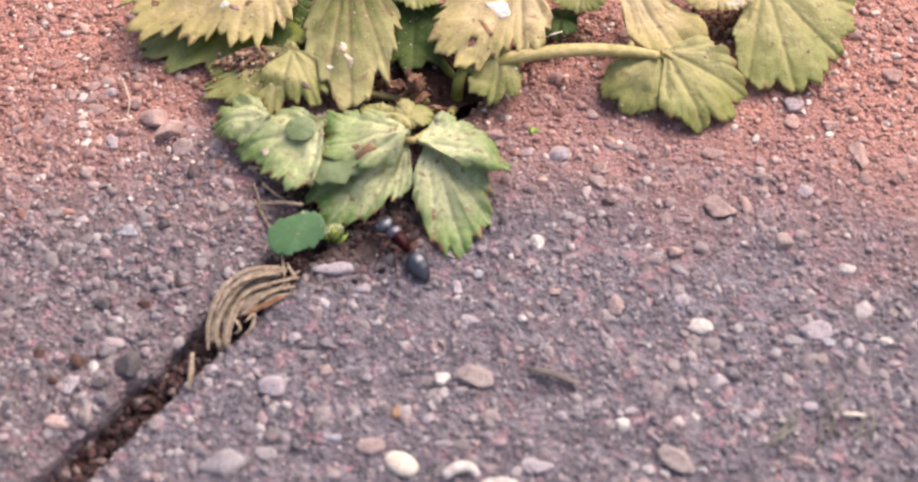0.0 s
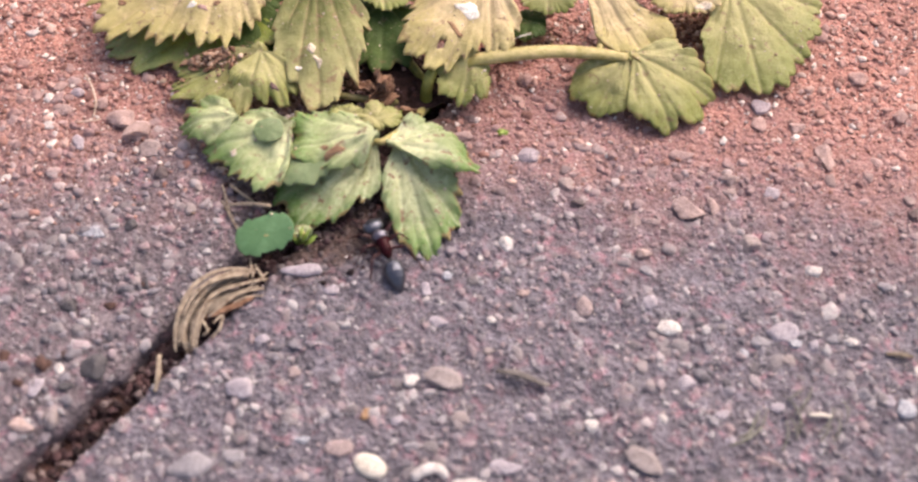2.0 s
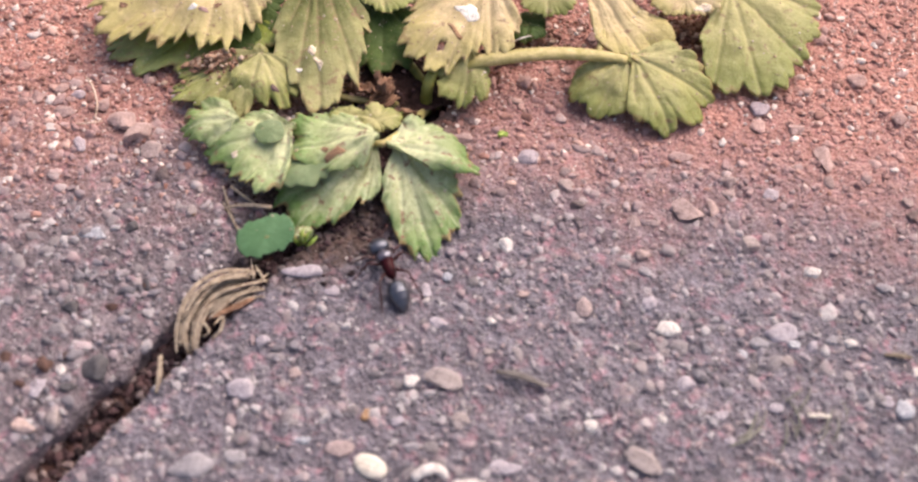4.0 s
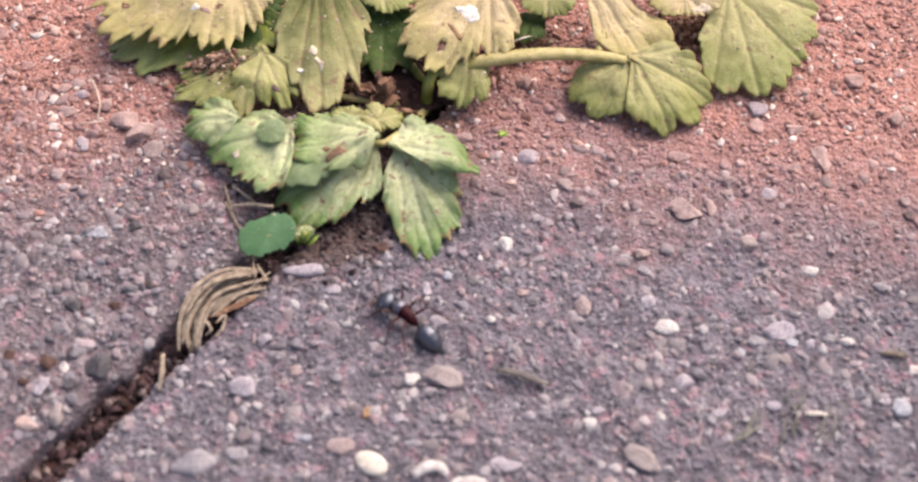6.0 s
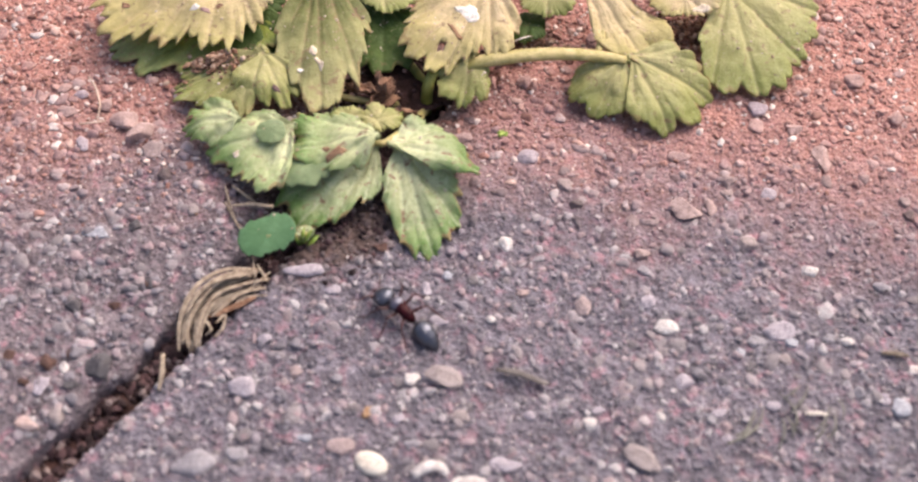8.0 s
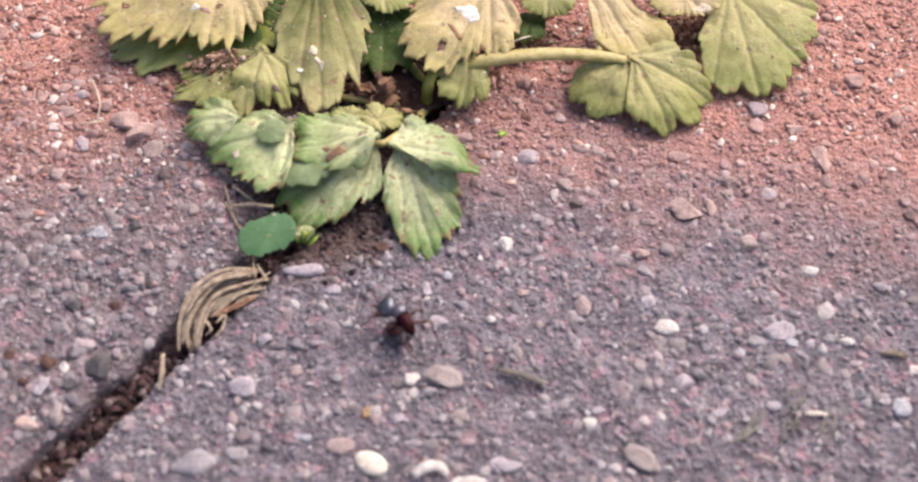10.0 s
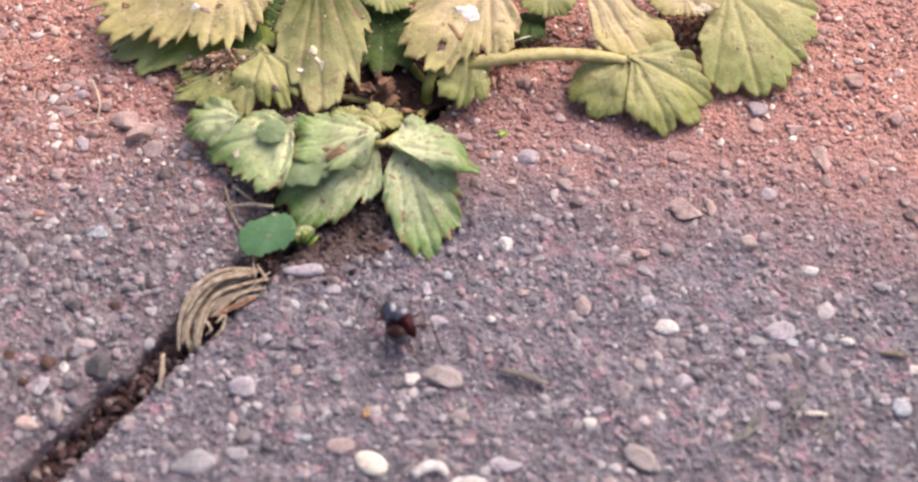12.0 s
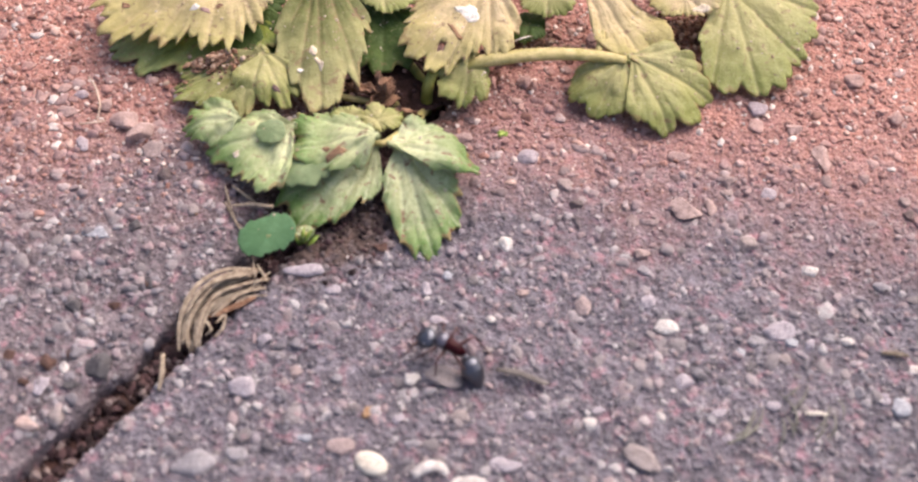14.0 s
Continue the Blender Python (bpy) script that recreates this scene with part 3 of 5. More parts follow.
loose(P_BLUE, "blue-grey shiny pebble on the slab", "pebble", [
    (48.0, -22.4, 2.4, 2.3, 0), (37.5, -14.2, 1.8, 1.7, 0), (-43.0, 1.1, 3.5, 1.9, 0), (-16.7, -25.8, 1.8, 1.1, 0), (31.5, -15.4, 1.2, 1.1, 0),
    (-1.3, -4.8, 1.5, 1.2, 0),
])
loose(P_DARK, "dark grey pebble in the dust", "pebble", [
    (-40.0, -17.1, 3.1, 3.2, 0), (-44.2, -9.2, 2.2, 1.9, 0), (-35.9, -6.3, 1.6, 1.5, 0), (-39.0, 2.0, 1.7, 1.9, 0), (-36.3, 10.0, 1.9, 2.2, 0),
    (-42.7, -19.5, 1.7, 1.2, 0), (-37.4, -7.6, 1.2, 1.0, 0), (14.3, 5.3, 1.7, 1.8, 0), (54.3, 3.5, 1.6, 1.8, 0),
])
loose(P_TAN, "tan sandstone pebble lying on the slab", "pebble", [
    (-1.7, -18.6, 4.0, 2.8, -22), (36.4, -16.2, 1.8, 1.5, 0), (-50.2, 20.4, 2.7, 2.0, 0), (-51.4, 24.2, 2.0, 2.5, 0), (-38.2, 13.7, 2.6, 2.6, 0),
    (-43.7, -23.2, 2.2, 3.1, 0), (-39.1, -26.1, 2.0, 2.3, 0), (34.1, -0.7, 2.6, 2.2, 0), (32.8, 7.0, 1.7, 1.5, 0), (3.2, -15.0, 1.7, 1.0, 0),
    (55.6, 18.8, 2.1, 2.0, 0), (51.5, 25.2, 2.4, 2.7, 0), (32.9, 8.9, 2.2, 1.9, 0),
])
loose(P_TAN, "brownish pebble with a worn face", "pebble", [
    (19.3, -28.3, 4.4, 2.3, -40), (0.1, -23.4, 2.4, 1.6, 0), (13.0, -24.3, 1.5, 1.0, 0), (-40.4, 25.8, 2.0, 1.7, 0), (-46.2, 27.4, 1.8, 1.7, 0),
    (-32.1, 4.4, 1.4, 2.1, 0), (-31.4, 7.5, 1.1, 1.2, 0), (54.1, 5.8, 1.7, 1.5, 0), (13.0, 8.2, 2.0, 2.0, 0),
])
loose(P_PINK, "pinkish stone chip in the slab", "pebble", [
    (14.4, -9.2, 2.2, 2.6, 0), (-12.7, -26.7, 2.9, 1.9, 0), (-18.1, -17.8, 1.7, 1.8, 0), (-54.1, 22.7, 2.1, 2.1, 0), (37.8, 17.7, 2.2, 2.5, 0),
    (8.5, 25.0, 2.1, 2.3, 0), (-45.4, 33.2, 2.0, 1.6, 0), (27.4, 12.9, 2.9, 1.7, 0), (17.7, 33.2, 2.0, 1.8, 0), (-58.6, 26.9, 1.5, 1.6, 0),
    (0.4, 15.7, 2.7, 1.6, 0), (22.9, 2.8, 2.5, 1.3, 0),
])
loose(P_BROWN, "dark brown soil crumb beside the joint", "pebble", [
    (-45.8, -16.5, 2.5, 2.1, 0), (-50.3, -15.7, 1.4, 1.8, 0), (-39.6, -8.9, 1.5, 1.3, 0), (-35.9, -6.3, 1.5, 1.4, 0), (-9.1, -1.0, 2.1, 1.6, 0),
    (-48.0, -19.0, 1.3, 1.1, 0), (-43.4, -15.4, 1.2, 1.0, 0),
])
loose(P_ORANGE, "orange-brown round grain on the slab", "pebble", [
    (-9.9, -22.7, 1.5, 1.7, 0), (-31.9, 4.3, 1.0, 1.5, 0), (-3.7, 20.3, 1.8, 1.3, 0),
])
loose(P_CREAM, "cream oval seed husk lying on the slab", "seed", [(-9.3, -28.8, 3.9, 2.6, -28)])


# ---- the weed ----
def blade(name, lobes, teeth, tooth, droop, side_droop, blister, seed, material, hole=None, fold=0.0, sharp=True, veined=1.0, cut=0.14, heel=0.45):
    """A lobed leaf blade round its stalk point: lobes are (angle, length, half width in degrees); +Y is its main lobe."""
    r = random.Random(seed)
    off = Vector((r.uniform(-90, 90), r.uniform(-90, 90), seed))
    na, nr = 340, 22
    verts, faces, veins, rims, edges = [], [], [], [], []
    ways = [(radians(a), ln, radians(w)) for a, ln, w in lobes]
    small = min(ln for _, ln, _ in ways) * heel
    main = min(range(len(ways)), key=lambda k: abs(ways[k][0]))
    ribs = [q for k, q in enumerate(ways) if (k - main) % 2 == 0] if veined > 0.5 else [ways[main]]

    def outline(th):
        best = 0.0
        for a, ln, w in ways:
            dlt = abs((th - a + math.pi) % (2 * math.pi) - math.pi)
            if dlt < w * 1.7:
                best = max(best, ln * (1 - cut * (dlt / w) ** 1.5))
        best = max(best, small)
        saw = (th * teeth / (2 * math.pi) + 0.35 * noise.noise(Vector((th * 3, seed, 0)))) % 1.0
        point = 1 - abs(saw - 0.6) / (0.6 if saw < 0.6 else 0.4) if sharp else math.sin(math.pi * saw) ** 0.7
        return best * (1 - tooth * (1 - point)) * (1 + (0.06 if tooth > 0 else 0.015) * noise.noise(Vector((th * 4, 0, seed))) + min(0.05, tooth * (0.8 if sharp else 0.4)) * noise.noise(Vector((th * 17, 3, seed))))

    # most of the spokes go to the side where the lobes are
    lo, hi = min(w[0] for w in ways) - 0.25, max(w[0] for w in ways) + 0.25
    if heel < 0.3 and hi - lo < 4.5:
        dense, rest = int(na * 0.85), na - int(na * 0.85)
        spokes = [lo + (hi - lo) * k / dense for k in range(dense)] + [hi + (2 * math.pi - hi + lo) * k / rest for k in range(rest)]
    else:
        spokes = [2 * math.pi * k / na - math.pi for k in range(na)]

    rim = [outline(th) for th in spokes]
    rim = [0.2 * rim[k - 1] + 0.6 * rim[k] + 0.2 * rim[(k + 1) % na] for k in range(na)]

    def shape(x, y):
        rad = math.hypot(x, y)
        vein, crease, valley = 0.0, 0.0, 0.0
        for a, ln, w in ribs:
            u, v = x * -math.sin(a) + y * math.cos(a), x * math.cos(a) + y * math.sin(a)
            if -0.3 < u < ln:
                wide = 0.20 * (1 - 0.6 * u / ln) + 0.06
                vein = max(vein, math.exp(-(v / wide) ** 2))
                crease = max(crease, math.exp(-(v / 0.38) ** 2))
                valley = max(valley, math.exp(-(v / 1.2) ** 2) * min(1.0, max(0.0, u) / 3))
                if veined > 0.5 and abs(v) < u * math.tan(min(w * 1.6, 1.2)) + 0.3:
                    q = ((u - abs(v) * 1.15) / 2.3 + 0.15 * r_side) % 1.0
                    q = min(q, 1 - q) * 2.3
                    fade = max(0.0, 1 - abs(v) / (0.55 * ln))
                    vein = max(vein, 0.55 * fade * math.exp(-(q / 0.13) ** 2))
                    crease = max(crease, 0.35 * fade * math.exp(-(q / 0.3) ** 2))
        z = -0.20 * veined * crease - 0.22 * veined * valley + 1.3 * blister * (noise.noise(Vector((x / 3.4, y / 3.4, 0)) + off) + 0.16 * noise.noise(Vector((x / 1.2, y / 1.2, 4)) + off))
        z += 1.9 * blister * noise.noise(Vector((x / 6, y / 6, 9)) + off)
        z -= droop * y * abs(y) + side_droop * x * x + fold * abs(x)
        return z, vein * min(1.0, veined * veined)

    r_side = r.random()
    for j in range(nr + 1):
        t = (j / nr) ** 0.85
        for k in range(na):
            th = spokes[k]
            rr = rim[k] * t
            x, y = -math.sin(th) * rr, math.cos(th) * rr
            z, v = shape(x, y)
            # the margin rolls down and ripples
            z += 1.1 * blister * t * t * noise.noise(Vector((math.sin(th) * 3, math.cos(th) * 3, seed + 0.5))) - 1.0 * blister * t ** 6
            verts.append((x * MM, y * MM, z * MM))
            veins.append(v)
            edges.append(t)
            rims.append(0.6 * j / nr + 0.5 * max(0.0, y / ways[main][1]) ** 1.5)
    for j in range(nr):
        for k in range(na):
            k2 = (k + 1) % na
            f = (j * na + k, (j + 1) * na + k, (j + 1) * na + k2, j * na + k2)
            if hole:
                cx, cy = sum(verts[q][0] for q in f) / 4 / MM, sum(verts[q][1] for q in f) / 4 / MM
                if any(math.hypot(cx - hx, (cy - hy) * 0.8) < hr * (1 + 0.5 * noise.noise(Vector((cx * 2, cy * 2, 1)))) for hx, hy, hr in hole):
                    continue
            faces.append(f)
    me = mesh_of(name, verts, faces, material)
    me.attributes.new("vein", "FLOAT", "POINT").data.foreach_set("value", veins)
    me.attributes.new("edge", "FLOAT", "POINT").data.foreach_set("value", edges)
    me.attributes.new("rim", "FLOAT", "POINT").data.foreach_set("value", rims)
    return me


def leaf(parent, centre, tip, up, lobes, material, label="", teeth=26, tooth=0.10, droop=0.008, side_droop=0.008, blister=0.35, seed=1, hole=None, fold=0.0, sharp=True, veined=1.0, cut=0.14, heel=0.45, name="leaf"):
    c, y = Vector(centre), (Vector(tip) - Vector(centre)).normalized()
    x = y.cross(Vector(up)).normalized()
    z = x.cross(y)
    m = Matrix((x, y, z)).transposed().to_4x4()
    m.translation = c * MM
    ob = part(name, blade(name, lobes, teeth, tooth, droop, side_droop, blister, seed, material, hole, fold, sharp, veined, cut, heel), parent, label)
    ob.matrix_local = m if parent is None else parent.matrix_world.inverted() @ m
    thick = ob.modifiers.new("thickness", "SOLIDIFY")
    thick.thickness, thick.offset = 0.22 * MM, -1
    return ob


def stem(parent, points, radii, material=STALK, name="stem", label="", flat=1.0):
    pts = glide([mm(*p) for p in points])
    rad = np.interp(np.linspace(0, 1, len(pts)), np.linspace(0, 1, len(radii)), radii) * MM
    v, f = tube(pts, rad, 10, flat)
    inv = parent.matrix_world.inverted() if parent else Matrix()
    return part(name, mesh_of(name, [inv @ q for q in v], f, material), parent, label)


weed = empty("weed", mm(-3.8, 24.5, -3.0), "low weed with pale toothed lobed leaves growing from the joint", "plant")
bpy.context.view_layer.update()
leaf(weed, (-30.6, 44.0, 6.8), (-39.9, 27.1, 5.6), (0.0, 0.0, 1.0), [(-33, 21.2, 7.6), (-18, 22.7, 7.6), (-13, 20.0, 6.6), (0, 19.3, 6.6), (10, 17.2, 6.4), (22, 18.4, 6.4), (32, 18.2, 6.4), (45, 15.3, 6.7), (58, 12.6, 6.7)], LEAF_PALE, "pale yellow-green toothed leaf dusted with sand", cut=0.1, heel=0.12, seed=3, teeth=62, tooth=0.10, blister=0.4, droop=0.002, side_droop=0.002)
leaf(weed, (-28.5, 37.3, 3.6), (-43.0, 25.5, 2.4), (0.0, 0.0, 1.0), [(-21, 20.2, 6), (-12, 20.0, 6), (0, 18.7, 6), (6, 16.3, 6), (13, 14.2, 6), (23, 11.9, 16.5), (56, 9.9, 16.5), (78, 10.1, 11.0)], LEAF_DEEP, "dark green lower leaf with rounded teeth", cut=0.16, heel=0.12, seed=4, teeth=34, tooth=0.06, sharp=False, blister=0.3, droop=0.004, side_droop=0.004)
leaf(weed, (-25.4, 26.4, 4.6), (-37.0, 22.3, 2.8), (0.0, 0.0, 1.0), [(-15, 11.8, 7.5), (0, 12.5, 7.5), (10, 12.7, 6), (22, 10.8, 9.9), (41, 9.4, 9.9), (57, 10.0, 7.6)], LEAF_MID, "pale green toothed leaf under the soil heap", cut=0.13, heel=0.12, seed=5, teeth=48, tooth=0.06, blister=0.55, droop=0.004, side_droop=0.004)
leaf(weed, (-27.0, 14.9, 4.9), (-34.7, 14.9, 3.6), (0.0, 0.0, 1.0), [(-54, 5.0, 7.5), (-39, 7.3, 9.6), (-20, 8.0, 10.1), (0, 7.8, 10.1), (12, 6.8, 9.3), (31, 5.1, 9.3), (46, 3.1, 7.6)], LEAF_LIGHT, cut=0.12, heel=0.12, seed=24, teeth=34, tooth=0.07, blister=0.6, droop=0.004, side_droop=0.004)
leaf(weed, (-25.0, 25.7, 5.4), (-21.4, 17.8, 3.8), (0.0, 0.0, 1.0), [(-58, 6.3, 12.3), (-33, 7.3, 12.3), (-17, 7.9, 8.4), (0, 8.8, 8.8), (18, 7.6, 8.8), (35, 6.4, 8.7)], LEAF_MID, cut=0.15, heel=0.12, seed=25, teeth=36, tooth=0.07, blister=0.55, droop=0.004, side_droop=0.004)
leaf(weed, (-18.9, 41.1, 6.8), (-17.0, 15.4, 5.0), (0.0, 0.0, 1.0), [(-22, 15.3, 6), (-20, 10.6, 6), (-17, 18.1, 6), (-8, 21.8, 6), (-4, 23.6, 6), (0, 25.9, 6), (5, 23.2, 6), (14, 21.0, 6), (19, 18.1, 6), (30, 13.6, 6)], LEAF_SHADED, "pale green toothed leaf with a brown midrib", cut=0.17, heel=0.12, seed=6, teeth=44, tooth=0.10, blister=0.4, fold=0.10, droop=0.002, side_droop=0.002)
leaf(weed, (-10.0, 36.2, 3.6), (-10.0, 23.9, 3.2), (0.00, 0.00, 1.00), [(-114, 3.9, 48), (-38, 6.6, 24), (-17, 11.4, 11), (-0, 12.3, 10), (17, 11.4, 10), (40, 6.1, 26), (121, 3.1, 48)], LEAF_DARK, "dark green leaf with shade in its colour", seed=7)
leaf(weed, (-10.3, 37.0, 6.0), (-9.5, 32.7, 5.6), (0.00, 0.00, 1.00), [(-113, 2.4, 48), (-43, 3.5, 28), (0, 4.4, 18), (29, 4.8, 18), (69, 5.5, 48)], LEAF_MID, seed=17)
leaf(weed, (3.9, 37.9, 7.2), (-7.0, 24.5, 5.6), (0.0, 0.0, 1.0), [(-27, 11.3, 6), (-18, 13.7, 6), (-8, 16.2, 6), (0, 17.4, 6), (11, 18.0, 6), (18, 16.9, 6), (25, 14.5, 7.4), (40, 13.5, 7.4), (48, 14.1, 6), (60, 10.5, 6)], LEAF_PALE, "pale leaf eaten through with a ragged hole", cut=0.13, heel=0.12, seed=8, teeth=64, tooth=0.08, blister=0.35, droop=0.002, side_droop=0.002, hole=[(-2.4, 12.8, 0.55), (-4.4, 13.8, 0.22)])
leaf(weed, (1.6, 26.5, 5.4), (0.4, 18.7, 2.6), (0.0, 0.0, 1.0), [(-40, 6.0, 9.6), (-21, 8.0, 10.7), (0, 8.4, 10.7), (19, 7.6, 9.6), (35, 4.6, 8.2)], LEAF_MID, "curled drooping leaf edge", cut=0.12, heel=0.12, seed=9, teeth=36, tooth=0.06, blister=0.5, droop=0.004, side_droop=0.004)
leaf(weed, (-20.3, 13.8, 5.2), (-31.4, 11.0, 3.6), (0.0, 0.0, 1.0), [(-48, 5.5, 7.4), (-33, 8.4, 8.8), (-15, 10.3, 8.8), (0, 11.6, 11.7), (23, 10.0, 11.7), (38, 9.7, 9.4), (56, 10.5, 9.4), (68, 9.3, 6), (72, 5.2, 6)], LEAF_LIGHT, "grey-green leaf lobe with a smooth darker patch", cut=0.14, heel=0.12, seed=10, teeth=38, tooth=0.06, blister=0.6, droop=0.004, side_droop=0.004)
leaf(weed, (-9.9, 11.7, 4.2), (-20.7, 0.3, 2.0), (0.0, 0.0, 1.0), [(-33, 12.8, 7.8), (-17, 14.6, 8.5), (0, 15.9, 8.5), (6, 13.9, 6), (16, 11.8, 6), (23, 8.9, 6), (32, 8.2, 6), (41, 7.0, 6), (42, 3.5, 6)], LEAF_GREEN, "grey-green toothed leaf with brown worn patches", cut=0.11, heel=0.12, seed=11, teeth=52, tooth=0.06, blister=0.6, droop=0.004, side_droop=0.004)
leaf(weed, (-9.8, 10.9, 6.0), (-21.8, 10.5, 5.4), (0.0, 0.0, 1.0), [(-59, 4.1, 6), (-48, 7.5, 7.1), (-34, 10.0, 7.1), (-20, 11.6, 9.9), (0, 12.0, 9.9), (12, 10.3, 6.3), (25, 7.6, 11.4), (48, 4.6, 11.4)], LEAF_LIGHT, cut=0.11, heel=0.12, seed=26, teeth=46, tooth=0.06, blister=0.6, fold=0.04, droop=0.004, side_droop=0.004)
# added leaf whose darker green stands in for the shaded fold
leaf(weed, (-15.4, 9.4, 4.9), (-22.3, 6.6, 4.3), (0.00, 0.00, 1.00), [(-22, 7.2, 14), (0, 7.4, 14), (24, 5.6, 14), (45, 3.4, 14)], LEAF_SOFT, "smooth leaf coloured dark for a shaded fold", seed=29, tooth=0.02, blister=0.3, veined=0.3, cut=0.08)
leaf(weed, (-22.9, 12.7, 5.2), (-24.0, 11.4, 4.9), (0.00, 0.00, 1.00), [(-134, 1.8, 36), (-76, 1.9, 36), (-0, 1.7, 37), (60, 1.7, 30), (108, 2.0, 30), (167, 1.9, 36)], LEAF_SOFT, "small smooth green leaf lobe", seed=27, tooth=0.0, blister=0.1, veined=0.3, cut=0.05)
leaf(weed, (-7.3, 12.0, 4.4), (-2.6, -3.5, 1.4), (0.0, 0.0, 1.0), [(-28, 7.1, 6), (-20, 10.6, 6), (-13, 12.9, 6), (-8, 15.1, 6), (0, 16.5, 6), (9, 14.9, 6), (18, 13.3, 6), (29, 10.8, 6), (40, 8.6, 6)], LEAF_GREEN, "fresh green toothed leaf hanging over the slab", cut=0.10, heel=0.12, seed=12, teeth=54, tooth=0.06, blister=0.6, droop=0.003, side_droop=0.004)
leaf(weed, (-8.2, 10.6, 5.6), (2.9, 7.8, 4.2), (0.0, 0.0, 1.0), [(-11, 8.1, 6), (0, 11.6, 7.9), (16, 9.8, 11.5), (39, 7.6, 12.7), (64, 6.5, 12.7), (80, 4.4, 7.7)], LEAF_GREEN, cut=0.11, heel=0.12, seed=28, teeth=44, tooth=0.05, blister=0.6, fold=0.03, droop=0.004, side_droop=0.004)
leaf(weed, (-10.0, 15.0, 4.5), (-6.8, 16.7, 4.5), (0.00, 0.00, 1.00), [(-92, 1.8, 39), (-31, 3.2, 23), (-0, 3.6, 25), (71, 3.2, 33), (123, 2.9, 30), (171, 2.0, 36)], LEAF_MID, seed=13)
leaf(weed, (-13.6, 15.7, 4.8), (-15.1, 17.1, 4.8), (0.00, 0.00, 1.00), [(-124, 2.2, 43), (-55, 1.9, 34), (-0, 2.1, 27), (43, 2.5, 41), (165, 2.2, 48)], LEAF_MID, seed=14)
leaf(weed, (16.7, 38.2, 6.4), (24.4, 24.6, 5.0), (0.0, 0.0, 1.0), [(-17, 10.1, 6), (-14, 13.0, 6.9), (0, 15.7, 7.9), (16, 15.2, 7.9), (19, 8.8, 6)], LEAF_PALE, "long pale leaf lobe", cut=0.1, heel=0.12, seed=15, sharp=False, teeth=40, tooth=0.03, blister=0.55, droop=0.002, side_droop=0.002)
leaf(weed, (21.2, 25.2, 4.6), (16.7, 18.1, 1.6), (0.0, 0.0, 1.0), [(-54, 5.5, 6), (-44, 7.3, 9.4), (-26, 9.0, 12.9), (0, 8.9, 12.9), (19, 7.7, 9.3), (34, 5.3, 7.7)], LEAF_MID, cut=0.12, heel=0.12, seed=16, sharp=False, teeth=36, tooth=0.05, blister=0.55, droop=0.006, side_droop=0.006)
leaf(weed, (22.3, 25.8, 4.8), (26.7, 15.5, 1.8), (0.0, 0.0, 1.0), [(-24, 6.9, 6), (-18, 9.9, 8.9), (0, 11.6, 10.1), (20, 12.3, 10.1), (40, 11.9, 9.8), (52, 9.6, 13.8), (80, 6.5, 13.8)], LEAF_MID, "rounded crinkled leaf end resting on the dust", cut=0.1, heel=0.12, seed=18, sharp=False, teeth=38, tooth=0.05, blister=0.55, droop=0.006, side_droop=0.006)
leaf(weed, (35.7, 37.5, 5.5), (38.6, 21.0, 3.0), (0.0, 0.0, 1.0), [(-35, 6.8, 6), (-31, 11.2, 6), (-22, 15.1, 6), (-14, 16.4, 7.0), (0, 17.0, 7.0), (11, 16.4, 8.4), (28, 14.7, 8.5), (45, 13.5, 10.5), (66, 12.4, 10.5)], LEAF_MID, "fan-shaped pale green leaf with clear veins", cut=0.09, heel=0.12, seed=19, sharp=False, teeth=50, tooth=0.05, blister=0.3, droop=0.004, side_droop=0.004)
leaf(weed, (29.7, 35.9, 6.0), (27.1, 32.1, 5.5), (0.00, 0.00, 1.00), [(-132, 4.8, 48), (-34, 5.4, 33), (-0, 4.6, 21), (40, 3.9, 17), (67, 4.3, 17), (98, 5.0, 40)], LEAF_PALE, seed=20)
leaf(weed, (11.6, 35.9, 6.0), (11.5, 32.0, 5.5), (0.00, 0.00, 1.00), [(-131, 3.6, 48), (-50, 4.2, 33), (0, 3.9, 31), (52, 4.4, 33), (133, 3.7, 48)], LEAF_MID, seed=21, sharp=False)
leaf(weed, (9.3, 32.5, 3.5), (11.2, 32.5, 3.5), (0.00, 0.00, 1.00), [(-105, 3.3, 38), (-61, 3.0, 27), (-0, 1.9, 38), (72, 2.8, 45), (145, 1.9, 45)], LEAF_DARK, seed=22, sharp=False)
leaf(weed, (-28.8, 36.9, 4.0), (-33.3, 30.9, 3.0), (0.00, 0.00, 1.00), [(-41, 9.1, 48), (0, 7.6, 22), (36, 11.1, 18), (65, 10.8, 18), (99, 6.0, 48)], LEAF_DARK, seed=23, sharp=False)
stem(weed, [(-4.3, 22.7, -3.0), (-4.0, 22.5, 2.0), (-2.7, 24.8, 3.4), (0.8, 28.4, 3.4), (3.4, 35.0, 5.2)], [0.8, 0.75, 0.55, 0.4], material=STEM_SHADED)
stem(weed, [(-3.0, 24.0, -3.0), (1.2, 24.7, 3.5), (6.4, 25.0, 5.0), (12.4, 25.6, 5.0), (17.6, 25.4, 4.8), (21.3, 25.0, 4.5)], [0.9, 1.0, 1.0, 0.95, 0.85, 0.6], flat=0.7)
